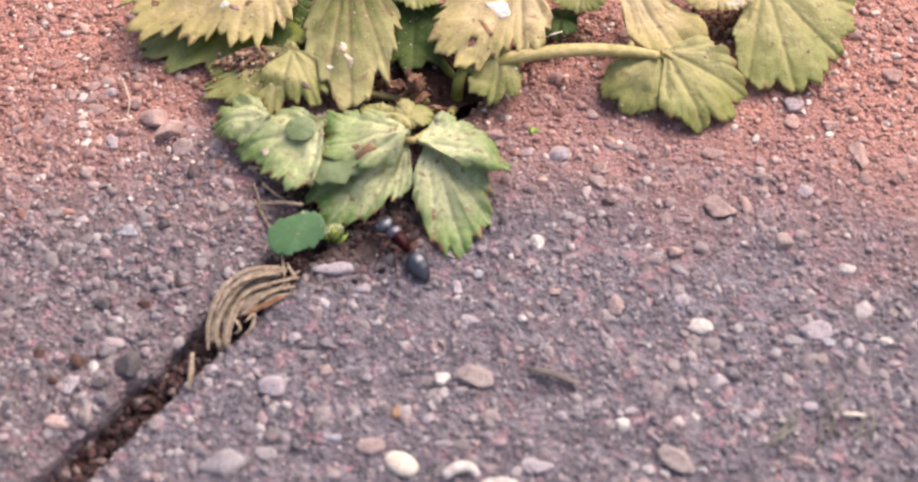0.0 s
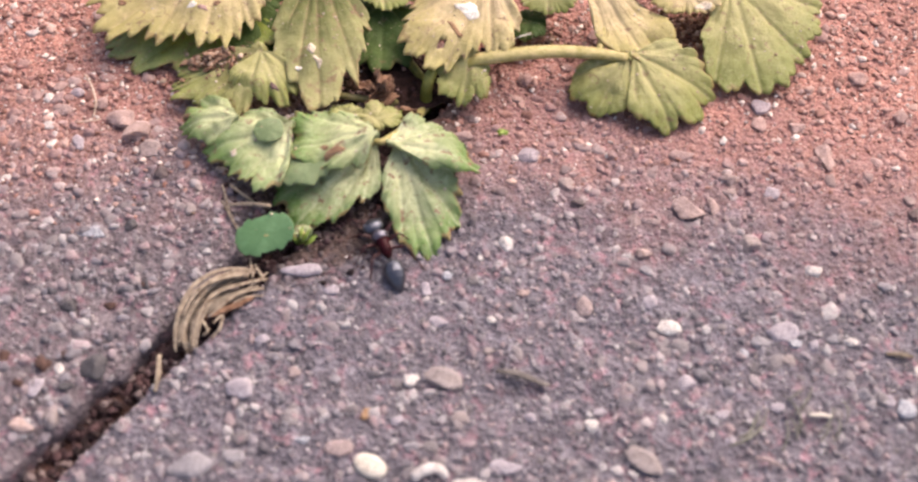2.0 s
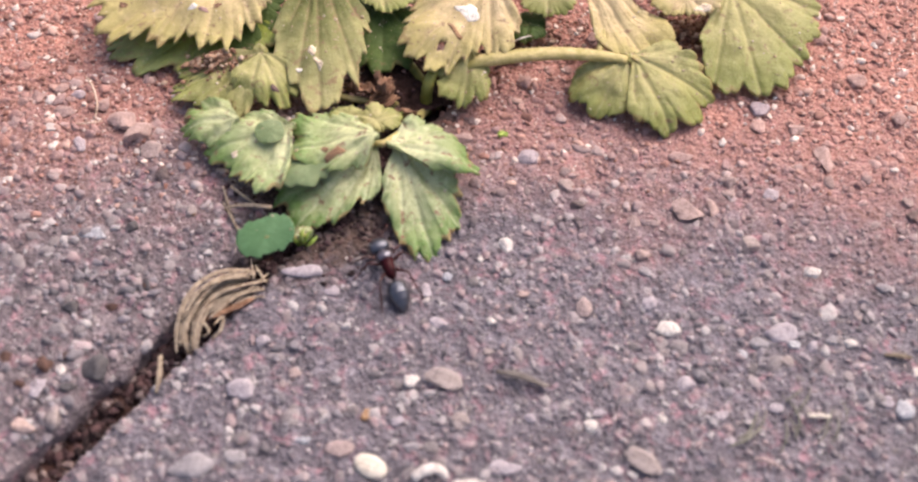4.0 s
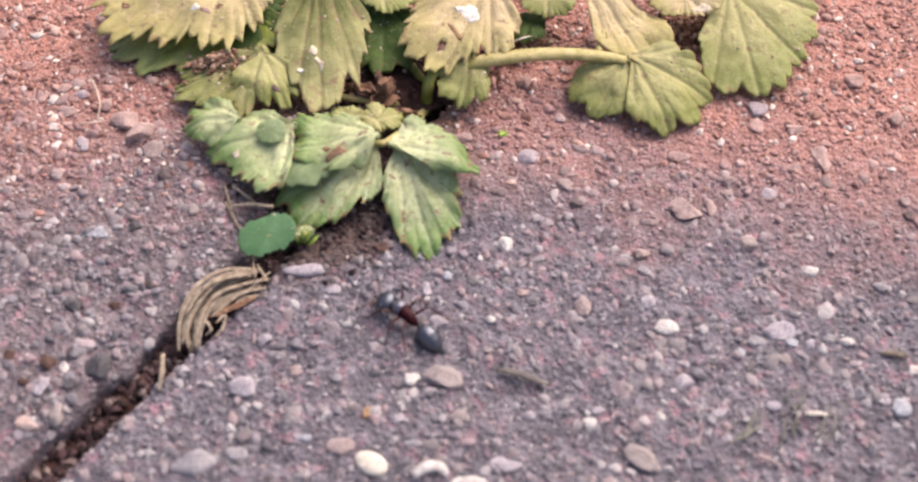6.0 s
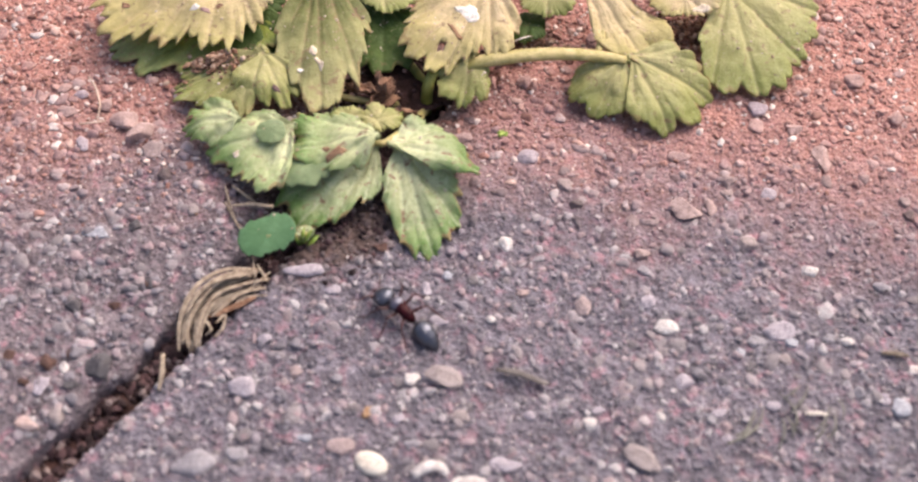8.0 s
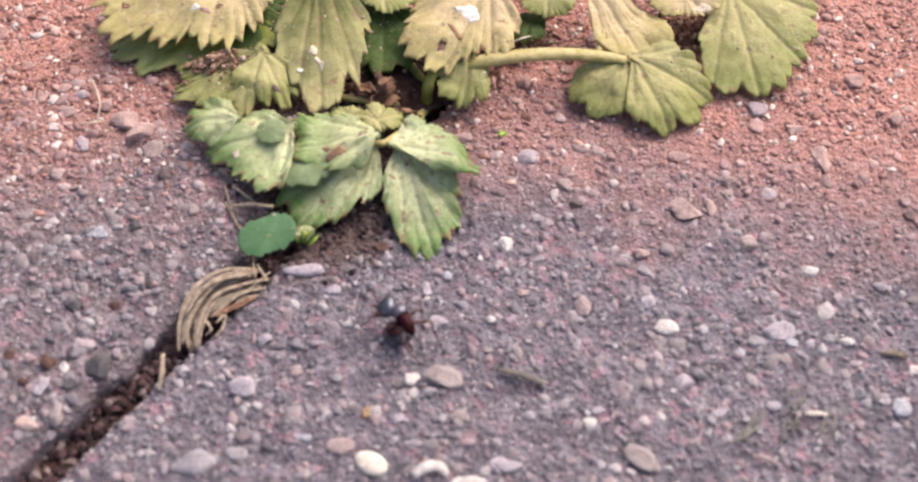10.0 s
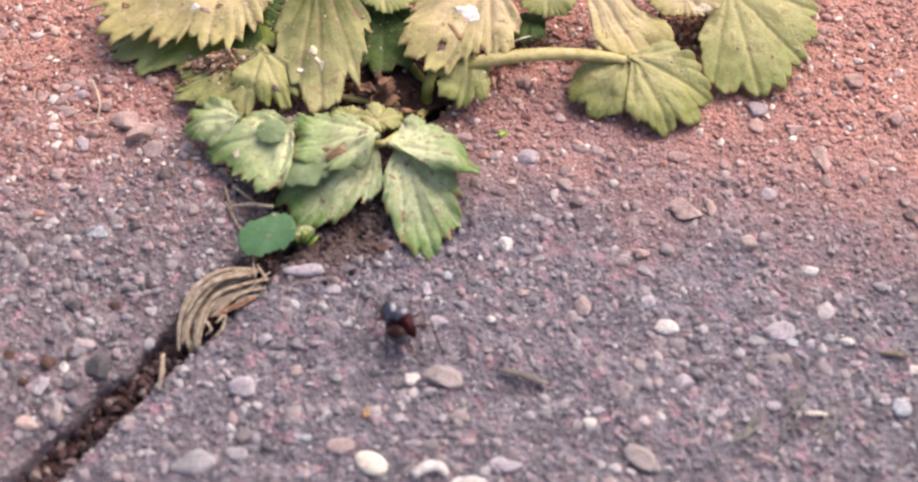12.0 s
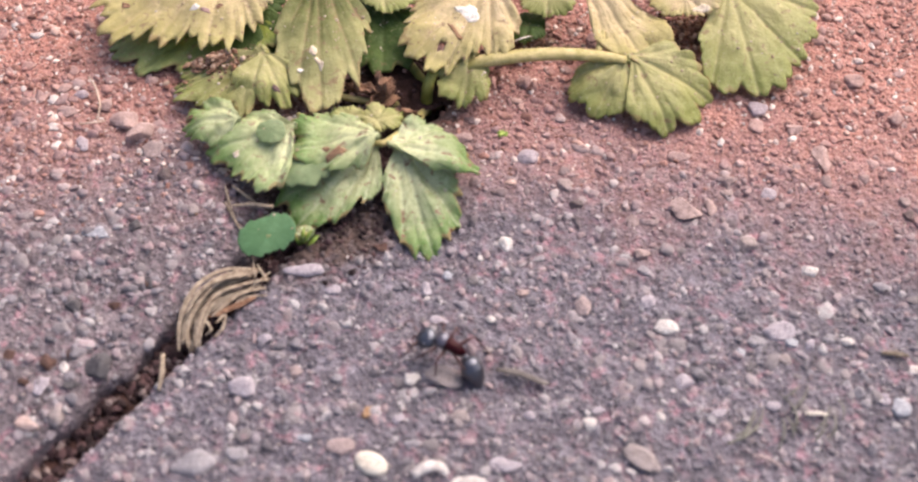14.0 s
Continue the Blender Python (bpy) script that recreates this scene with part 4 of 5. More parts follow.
stem(weed, [(-3.0, 25.0, -3.0), (-6.4, 27.5, 1.0), (-11.3, 34.8, 1.2), (-16.9, 38.2, 2.2), (-18.2, 32.7, 5.4)], [0.7, 0.5, 0.4, 0.3], material=STEM_SHADED)
stem(weed, [(-3.8, 24.0, -3.0), (-6.1, 16.2, 2.0), (-8.8, 11.5, 4.5), (-10.2, 11.3, 4.4), (-13.1, 10.7, 3.4)], [0.6, 0.5, 0.4, 0.25])
stem(weed, [(-6.1, 16.2, 2.0), (-6.8, 13.3, 3.2), (-4.9, 8.8, 2.6)], [0.45, 0.4, 0.25])
stem(weed, [(-3.8, 24.0, -3.0), (-10.8, 21.4, 0.5), (-18.4, 22.7, 1.6), (-24.6, 26.4, 3.4)], [0.6, 0.45, 0.4, 0.25])
stem(weed, [(-3.8, 24.0, -3.0), (-10.5, 33.2, 0.6), (-20.9, 39.8, 2.8), (-28.0, 38.6, 5.0)], [0.6, 0.5, 0.4, 0.25])
stem(weed, [(17.6, 25.4, 4.6), (20.2, 33.7, 4.2), (28.0, 40.5, 4.4), (35.4, 38.0, 5.0)], [0.5, 0.45, 0.4, 0.25])

seedling = empty("seedling", mm(-19.0, 0.7, -2.0), "small seedling with one smooth round green leaf in the joint", "plant")
bpy.context.view_layer.update()
oval = [(30 * k - 180, 3.5 * 2.1 / math.hypot(2.1 * math.cos(radians(30 * k)), 3.5 * math.sin(radians(30 * k))), 20) for k in range(12)]
leaf(seedling, (-22.5, -0.8, 2.5), (-26.1, -1.9, 2.0), (0.10, -0.30, 0.95), oval, LEAF_ROUND, seed=31, teeth=5, tooth=0.0, veined=0.15, blister=0.05, cut=0.03, droop=0.025, side_droop=0.03)
leaf(seedling, (-18.1, 0.1, 1.5), (-17.3, -0.4, 0.5), (0.00, -0.35, 0.94), [(-128, 1.2, 48), (0, 1.4, 45), (54, 1.3, 36), (147, 0.9, 48)], LEAF_GREEN, seed=32, tooth=0.05)
stem(seedling, [(-19.1, 1.0, -3.0), (-18.9, -0.0, 0.5), (-19.9, -0.4, 2.0), (-22.5, -1.0, 2.4)], [0.3, 0.28, 0.2, 0.12])
stem(seedling, [(-19.1, 1.0, -3.0), (-18.2, 0.0, 0.0), (-18.1, 0.2, 1.4)], [0.28, 0.25, 0.15])
stem(seedling, [(-18.9, 0.4, -2.0), (-18.0, -0.5, 1.2), (-17.3, 0.1, 2.2)], [0.12, 0.38, 0.06], BLADE, "blade", "fresh green grass blade", 0.35)
stem(seedling, [(-19.0, 0.4, -2.0), (-19.1, -0.4, 1.0), (-19.4, 0.4, 1.6)], [0.12, 0.38, 0.06], BLADE, "blade", "fresh green grass blade", 0.35)
stem(seedling, [(-18.8, 0.4, -2.0), (-17.4, -0.7, 0.8), (-16.6, 0.0, 1.2)], [0.12, 0.38, 0.06], BLADE, "blade", "fresh green grass blade", 0.35)
stem(seedling, [(-19.2, 0.5, -2.0), (-18.5, -0.3, 1.4), (-18.2, 0.6, 2.0)], [0.12, 0.38, 0.06], BLADE, "blade", "fresh green grass blade", 0.35)


# ---- what lies on the leaves ----
def top_at(x, y):
    """Height of whatever lies uppermost at x, y, and its name."""
    hit, place, _, _, ob, _ = scene.ray_cast(bpy.context.evaluated_depsgraph_get(), mm(x, y, 60), Vector((0, 0, -1)))
    return place.z / MM, ob.name


bpy.context.view_layer.update()


def leaf_sand():
    """Sand grains blown onto the blades."""
    r = random.Random(77)
    vs, fs, k = [], [], 0
    tri = np.array(ICO[1][1])
    while k < 420:
        x, y = r.uniform(-48, 46), r.uniform(-2, 38)
        z, who = top_at(x, y)
        if who.startswith("leaf") and z > 1.5 and r.random() < 0.25 + 0.75 * min(1, max(0, (y - 8) / 20)):
            rad = 0.06 + 0.17 * r.random() ** 3
            v = ICO[1][0] * np.array((rad * r.uniform(0.8, 1.3), rad, rad * 0.7)) + (x, y, z + rad * 0.4)
            fs.append(tri + len(vs) * len(v))
            vs.append(v)
            k += 1
    me = mesh_of("leaf_sand", np.concatenate(vs) * MM, [tuple(map(int, t)) for t in np.concatenate(fs)], LEAF_SAND)
    tagged(new("leaf_sand", me), "fine pale sand grains lying on the leaves", "sand", kind="stuff")


def clump(cx, cy, base, rx, ry, count, high, label, seed):
    """A small heap of soil crumbs on whatever lies below it."""
    r = random.Random(seed)
    vs, fs = [], []
    tri = np.array(ICO[1][1])
    for _ in range(count):
        a, q = r.uniform(0, 6.28), min(1.7, abs(r.gauss(0, 0.62)))
        x, y = cx + rx * q * math.cos(a), cy + ry * q * math.sin(a)
        rad = 0.16 + 0.38 * r.random() ** 2.5
        z = min(top_at(x, y)[0], base + 0.6) + high * max(0.0, 1 - q) * r.random() + rad * 0.4
        v = stone_verts(1, r.randrange(9999), 0.4) * np.array((rad * 1.1, rad, rad * 0.8)) + (x, y, z)
        fs.append(tri + len(vs) * len(v))
        vs.append(v)
    me = mesh_of("soil_clump", np.concatenate(vs) * MM, [tuple(map(int, t)) for t in np.concatenate(fs)], CLUMP, False)
    tagged(new("soil_clump", me), label, "soil", kind="stuff")


def flake(x, y, a, b, turn, material, name, label, category):
    """A thin scrap that follows whatever it lies on."""
    v = stone_verts(3, int(abs(x * 53 + y * 17)), 0.6) * np.array((a / 2, b / 2, 0.06 + 0.10 * b if a < 3 else 0.14))
    base = top_at(x, y)[0]
    c, w = math.cos(radians(turn)), math.sin(radians(turn))
    for q in v:
        below = top_at(x + c * q[0] - w * q[1], y + w * q[0] + c * q[1])[0]
        q[2] += max(-1.0, min(1.0, below - base)) + 0.06 * noise.noise(Vector((q[0] * 1.3, q[1] * 1.3, x)))
    ob = new(name, mesh_of(name, v * MM, ICO[3][1], material))
    ob.matrix_world = pose(x * MM, y * MM, (base + 0.06) * MM, 0, 0, turn)
    tagged(ob, label, category)


LEAF_SAND = stone("leaf_sand", (0.0, (0.36, 0.25, 0.16)), (0.6, (0.55, 0.44, 0.32)), (0.96, (0.72, 0.65, 0.56)))
CHALK = plain("chalk_white", (0.62, 0.58, 0.52), (0.82, 0.79, 0.74), 0.8, 0.8, 0.3, 0.2)
HUSK = plain("cream_husk", (0.52, 0.42, 0.30), (0.78, 0.68, 0.55), 0.7, 0.7, 0.3, 0.2)
CLUMP = stone("dry_soil", (0.0, (0.10, 0.05, 0.03)), (0.4, (0.24, 0.13, 0.085)), (0.8, (0.38, 0.24, 0.16)), (0.97, (0.60, 0.48, 0.38)), rough=0.95)
leaf_sand()
clump(-31.3, 25.5, 3.5, 4.3, 2.2, 330, 1.3, "small heap of dry brown soil caught on the leaves", 3)
clump(30.9, 33.4, 0.1, 5.2, 3.6, 420, 0.9, "loose brown soil crumbs between the leaves", 5)
clump(9.4, 32.0, 0.1, 5.0, 2.6, 300, 0.9, "loose brown soil crumbs by the stalk", 6)
flake(-18.5, 25.7, 2.0, 1.1, 115, HUSK, "petal_scrap", "cream scrap of dry husk stuck on a leaf", "husk")
flake(-17.6, 24.0, 1.9, 0.9, 125, HUSK, "petal_scrap", "cream scrap of dry husk stuck on a leaf", "husk")
flake(-20.1, 23.4, 0.95, 0.85, 0, CHALK, "pebble", "tiny white stone lying on a leaf", "pebble")
flake(1.4, 31.6, 4.6, 2.4, 125, CHALK, "dropping", "white chalky splash dried on a leaf", "splash")
flake(-27.0, 10.6, 1.1, 0.9, 20, HUSK, "pebble", "tiny cream stone lying on a leaf", "pebble")
flake(-43.8, 34.2, 1.1, 0.9, 0, DEAD, "crumb", "brown soil crumb on a pale leaf", "crumb")
flake(-34.3, 32.7, 1.4, 0.8, 20, CHALK, "pebble", "tiny white chip on a pale leaf", "pebble")
flake(-31.2, 33.3, 1.1, 1.0, 0, DEAD, "crumb", "brown soil crumb on a pale leaf", "crumb")
flake(-33.0, 32.3, 1.6, 0.7, 0, P_TAN, "crumb", "tan dry crumb on a pale leaf", "crumb")
flake(-33.5, 16.3, 1.2, 1.0, 0, DEAD, "crumb", "dark brown crumb on a leaf lobe", "crumb")
flake(-14.8, 8.8, 2.8, 1.1, 25, WITHER, "crumb", "brown withered scrap on a green leaf", "scrap")
flake(-15.9, 9.6, 1.6, 0.7, -50, WITHER, "crumb", "brown withered scrap on a green leaf", "scrap")
flake(-0.5, 28.8, 3.6, 0.7, 120, WITHER, "crumb", "brown withered streak on a pale leaf", "scrap")
flake(-22.9, 20.4, 1.1, 0.8, 0, P_DARK, "crumb", "dark crumb on the lower leaves", "crumb")
flake(31.4, 33.1, 3.0, 1.2, 15, HUSK, "petal_scrap", "cream scrap of dry husk beside a leaf", "husk")
tagged(leaf(None, (5.3, 16.3, 0.6), (6.3, 16.6, 0.7), (0, 0, 1), [(-120, 0.6, 50), (0, 0.9, 40), (110, 0.6, 50)], BLADE, seed=61, tooth=0.05, name="leaf_scrap"), "bright green scrap of leaf on the dust", "leaf scrap")


# ---- dry litter ----
tagged(stem(None, [(-24.2, -4.8, 1.2), (-27.0, -5.2, 1.6), (-29.5, -6.7, 1.6), (-31.1, -9.2, 1.2), (-31.7, -12.2, 0.4), (-31.6, -14.2, -0.5)], [0.22, 0.3, 0.29, 0.25, 0.18], STRAW, "dry_grass", flat=0.45), "curled dry straw-coloured grass blade in the joint", "grass", "dry grass in the joint")
tagged(stem(None, [(-23.4, -5.1, 1.0), (-26.3, -5.9, 1.4), (-28.6, -7.7, 1.3), (-30.2, -10.2, 0.8), (-30.9, -12.8, 0.0), (-30.3, -14.6, -1.0)], [0.18, 0.29, 0.29, 0.25, 0.14], STRAW, "dry_grass", flat=0.45), "curled dry straw-coloured grass blade in the joint", "grass", "dry grass in the joint")
tagged(stem(None, [(-22.3, -5.8, 0.5), (-25.2, -6.9, 1.0), (-27.8, -8.2, 1.0), (-29.2, -10.8, 0.6), (-29.7, -13.7, -0.3), (-29.4, -14.5, -1.0)], [0.14, 0.25, 0.25, 0.22, 0.14], STRAW, "dry_grass", flat=0.45), "curled dry straw-coloured grass blade in the joint", "grass", "dry grass in the joint")
tagged(stem(None, [(-22.3, -6.8, 0.3), (-24.9, -7.7, 0.6), (-26.7, -9.2, 0.5), (-28.2, -10.6, 0.2)], [0.14, 0.22, 0.25, 0.14], STRAW, "dry_grass", flat=0.45), "curled dry straw-coloured grass blade in the joint", "grass", "dry grass in the joint")
tagged(stem(None, [(-24.6, -5.8, 1.5), (-27.4, -6.8, 2.0), (-29.6, -8.4, 1.8), (-30.9, -11.2, 1.2)], [0.11, 0.22, 0.22, 0.11], STRAW, "dry_grass", flat=0.45), "curled dry straw-coloured grass blade in the joint", "grass", "dry grass in the joint")
tagged(stem(None, [(-26.6, -10.5, 0.3), (-26.8, -12.0, 0.0), (-27.8, -13.0, -0.6)], [0.18, 0.22, 0.14], STRAW, "dry_grass", flat=0.45), "curled dry straw-coloured grass blade in the joint", "grass", "dry grass in the joint")
tagged(stem(None, [(-29.3, -10.4, 0.0), (-28.1, -12.3, 0.2), (-28.7, -12.8, -0.3)], [0.14, 0.18, 0.14], STRAW, "dry_grass", flat=0.45), "curled dry straw-coloured grass blade in the joint", "grass", "dry grass in the joint")
tagged(stem(None, [(-33.0, -15.7, 0.5), (-32.7, -18.5, 0.8), (-32.9, -20.3, 0.4)], [0.25, 0.29, 0.18], STRAW, "dry_grass", flat=0.45), "curled dry straw-coloured grass blade in the joint", "grass", "dry grass in the joint")
tagged(stem(None, [(-23.6, -3.6, 0.4), (-22.8, -5.0, 0.3), (-22.2, -5.8, -0.0)], [0.11, 0.16, 0.11], STRAW, "dry_grass", flat=0.45), "curled dry straw-coloured grass blade in the joint", "grass", "dry grass in the joint")
tagged(stem(None, [(-24.3, -2.5, 0.2), (-23.6, -5.5, 1.0), (-24.0, -5.9, 0.4)], [0.09, 0.14, 0.07], STRAW, "dry_grass", flat=0.45), "curled dry straw-coloured grass blade in the joint", "grass", "dry grass in the joint")
tagged(stem(None, [(-22.1, -4.3, -0.2), (-23.3, -6.1, 0.4), (-24.9, -7.8, 0.2)], [0.11, 0.18, 0.11], STRAW, "dry_grass", flat=0.45), "curled dry straw-coloured grass blade in the joint", "grass", "dry grass in the joint")
tagged(stem(None, [(-23.9, -5.8, 1.2), (-26.7, -5.6, 1.4), (-29.2, -7.6, 1.7), (-31.2, -9.7, 0.9), (-31.7, -12.7, -0.1), (-31.5, -14.8, -0.4)], [0.15, 0.21, 0.2, 0.18, 0.13], STRAW, "dry_grass", flat=0.45), "curled dry straw-coloured grass blade in the joint", "grass", "dry grass in the joint")
tagged(stem(None, [(-23.0, -4.6, 0.9), (-26.1, -5.5, 1.5), (-28.4, -7.5, 1.5), (-29.8, -9.9, 1.0), (-30.7, -12.4, -0.4), (-29.9, -14.6, -0.8)], [0.13, 0.2, 0.2, 0.18, 0.1], STRAW, "dry_grass", flat=0.45), "curled dry straw-coloured grass blade in the joint", "grass", "dry grass in the joint")
tagged(stem(None, [(-22.0, -5.4, 0.1), (-24.9, -6.7, 0.9), (-27.5, -8.1, 0.7), (-28.8, -10.9, 0.4), (-29.3, -13.7, -0.3), (-29.1, -14.4, -1.5)], [0.1, 0.18, 0.18, 0.15, 0.1], STRAW, "dry_grass", flat=0.45), "curled dry straw-coloured grass blade in the joint", "grass", "dry grass in the joint")
tagged(stem(None, [(-22.2, -7.7, 0.1), (-24.6, -8.0, 0.1), (-26.6, -10.0, 0.1), (-27.6, -11.7, 0.4)], [0.1, 0.15, 0.18, 0.1], STRAW, "dry_grass", flat=0.45), "curled dry straw-coloured grass blade in the joint", "grass", "dry grass in the joint")
tagged(stem(None, [(-25.0, -5.8, 1.1), (-27.7, -7.1, 2.1), (-30.3, -8.4, 1.4), (-31.2, -11.4, 1.3)], [0.08, 0.15, 0.15, 0.08], STRAW, "dry_grass", flat=0.45), "curled dry straw-coloured grass blade in the joint", "grass", "dry grass in the joint")
tagged(stem(None, [(-31.2, -14.1, -0.1), (-31.0, -11.3, 0.4), (-29.5, -8.4, 0.5), (-27.0, -6.3, 0.5), (-24.6, -4.7, 0.4)], [0.2, 0.4, 0.8, 0.95, 0.8], OLD_STRAW, "dry_grass", flat=0.25), "broad dry grass blade curled over the joint", "grass", "dry grass in the joint")
tagged(stem(None, [(-29.9, -14.2, -0.2), (-29.8, -12.1, 0.2), (-29.2, -10.3, 0.4), (-26.5, -8.2, 0.4), (-22.9, -6.5, 0.1)], [0.15, 0.3, 0.75, 0.75, 0.4], OLD_STRAW, "dry_grass", flat=0.25), "broad dry grass blade curled over the joint", "grass", "dry grass in the joint")
tagged(stem(None, [(-23.4, -7.7, 0.0), (-25.1, -9.1, 0.3), (-27.0, -10.0, 0.3), (-28.9, -10.6, 0.0)], [0.25, 0.4, 0.4, 0.3], DEAD, "dry_grass", flat=0.25), "brown withered grass sheath in the joint", "grass", "dry grass in the joint")
tagged(stem(None, [(-27.3, 4.5, 1.0), (-24.7, 3.9, 2.0), (-22.1, 3.2, 2.5)], [0.2, 0.3, 0.25], STRAW, "straw", flat=0.8), "thin dry stalk beside the weed", "straw", "dry stalks")
tagged(stem(None, [(-27.4, 7.1, 1.5), (-25.8, 6.0, 1.0), (-24.4, 5.2, 0.5)], [0.15, 0.2, 0.12], STRAW, "straw", flat=0.8), "thin dry stalk beside the weed", "straw", "dry stalks")
tagged(stem(None, [(-28.3, 5.4, 0.5), (-27.0, 3.0, 0.3), (-26.0, 1.3, 0.2)], [0.12, 0.18, 0.12], STRAW, "straw", flat=0.8), "thin dry stalk beside the weed", "straw", "dry stalks")
tagged(stem(None, [(-28.5, 7.6, 0.8), (-27.8, 5.4, 0.6), (-27.0, 3.2, 0.3)], [0.12, 0.15, 0.1], STRAW, "straw", flat=0.8), "thin dry stalk beside the weed", "straw", "dry stalks")
tagged(stem(None, [(-16.0, 2.2, 1.0), (-14.6, 2.8, 1.4), (-12.9, 3.9, 1.0)], [0.15, 0.2, 0.12], STRAW, "straw", flat=0.8), "thin dry stalk beside the weed", "straw", "dry stalks")
tagged(stem(None, [(4.1, -17.8, 0.7), (6.5, -18.4, 1.0), (9.0, -19.4, 0.8), (9.9, -19.4, 0.5)], [0.25, 0.45, 0.32, 0.15], TWIG, "twig", flat=0.5), "flat grey bark splinter lying on the slab", "twig")
tagged(stem(None, [(37.4, -23.2, 0.6), (38.6, -23.2, 0.7), (39.8, -23.3, 0.6)], [0.22, 0.32, 0.22], P_CREAM, "straw", flat=0.6), "short pale straw lying on the slab", "straw", "dry stalks")
tagged(stem(None, [(47.1, -15.6, 0.5), (48.6, -15.8, 0.7), (50.1, -15.9, 0.4)], [0.25, 0.4, 0.2], OLD_STRAW, "straw", flat=0.5), "short brown straw lying on the slab", "straw", "dry stalks")
tagged(stem(None, [(-4.8, -30.4, 0.6), (-3.4, -29.6, 1.0), (-2.0, -29.6, 1.0), (-1.2, -30.3, 0.5)], [0.5, 0.7, 0.6, 0.3], P_WHITE, "straw", flat=0.5), "curled white husk shred on the slab", "husk")
tagged(stem(None, [(31.1, -28.0, 0.5), (32.5, -28.5, 0.7), (34.0, -29.3, 0.4)], [0.15, 0.28, 0.15], P_PINK, "straw", flat=0.6), "short reddish stalk on the slab", "straw", "dry stalks")
tagged(stem(None, [(29.5, -25.8, 0.5), (30.8, -25.2, 0.7), (32.1, -22.6, 0.5)], [0.1, 0.22, 0.1], MOSS, "moss_strand", flat=0.7), "dull green dry moss strand on the slab", "moss", "moss strands")
tagged(stem(None, [(28.4, -26.8, 0.5), (30.3, -26.1, 0.8), (32.2, -24.6, 0.5)], [0.1, 0.22, 0.1], MOSS, "moss_strand", flat=0.7), "dull green dry moss strand on the slab", "moss", "moss strands")
tuft = random.Random(5)
for _ in range(11):
    x, y, a, ln = 36.6 + tuft.gauss(0, 2.2), -25.4 + tuft.gauss(0, 1.6), tuft.gauss(0.95, 0.3), tuft.uniform(2.2, 4.4)
    strand = [(x, y, surface(x, y) + 0.35), (x + 0.5 * ln * math.cos(a), y + 0.5 * ln * math.sin(a), surface(x, y) + 0.75), (x + ln * math.cos(a + 0.15), y + ln * math.sin(a + 0.15), surface(x, y) + 0.4)]
    tagged(stem(None, strand, [0.06, 0.13, 0.05], MOSS, "moss_strand", flat=0.7), "dull grey-green dry moss strand on the slab", "moss", "moss strands")
tagged(stem(None, [(-48.1, 25.5, 0.8), (-46.8, 23.3, 1.2), (-45.8, 20.5, 1.2), (-45.9, 18.4, 0.6)], [0.1, 0.14, 0.14, 0.08], HAIR, "fibre", flat=1), "thin pale plant fibre on the dust", "fibre", "fibres")
tagged(stem(None, [(6.9, 28.0, 4.6), (8.0, 28.1, 5.2), (9.2, 28.9, 4.8)], [0.07, 0.09, 0.06], CHALK, "fibre", flat=1), "thin white thread between the stalks", "fibre", "fibres")
tagged(stem(None, [(-48.1, 17.8, 0.5), (-46.6, 17.7, 0.8), (-44.9, 18.3, 0.5)], [0.1, 0.13, 0.08], HAIR, "fibre", flat=1), "thin pale plant fibre on the dust", "fibre", "fibres")


def crumpled(x, y, z, long, wide, turn, tilt, seed):
    """A shrivelled sheet of dead leaf with folds and a ragged outline."""
    n, verts, faces = 17, [], []
    for i in range(n):
        for j in range(n):
            u, v = 2 * i / (n - 1) - 1, 2 * j / (n - 1) - 1
            edge = 1 + 0.35 * noise.noise(Vector((u * 2.2, v * 2.2, seed)))
            px, py = u * math.sqrt(1 - v * v / 2) * long * edge, v * math.sqrt(1 - u * u / 2) * wide * edge
            fold = abs(noise.noise(Vector((u * 1.5 + seed, v * 2.1, 1)))) * 1.9 + 0.5 * noise.noise(Vector((u * 4, v * 4, seed))) + 0.5 * v * v
            verts.append((px * MM, py * MM, fold * MM))
    for i in range(n - 1):
        for j in range(n - 1):
            faces.append((i * n + j, (i + 1) * n + j, (i + 1) * n + j + 1, i * n + j + 1))
    ob = new("dead_leaf", mesh_of("dead_leaf", verts, faces, DEAD))
    ob.matrix_world = pose(x * MM, y * MM, z * MM, tilt, 12, turn)
    thick = ob.modifiers.new("thickness", "SOLIDIFY")
    thick.thickness = 0.14 * MM
    tagged(ob, "shrivelled brown dead leaf under the weed", "dead leaf", "dead leaves")



crumpled(-12.1, 22.1, 1.6, 2.6, 1.1, 160, 30, 40)
crumpled(-10.0, 21.1, 1.1, 2.4, 1.2, 47, 35, 41)
crumpled(-9.6, 22.2, 2.6, 2.2, 1.0, 114, 25, 42)
crumpled(-6.9, 18.1, 1.1, 2.0, 1.1, 1, 30, 43)
crumpled(32.8, 35.7, 2.6, 1.8, 1.2, 68, 35, 44)


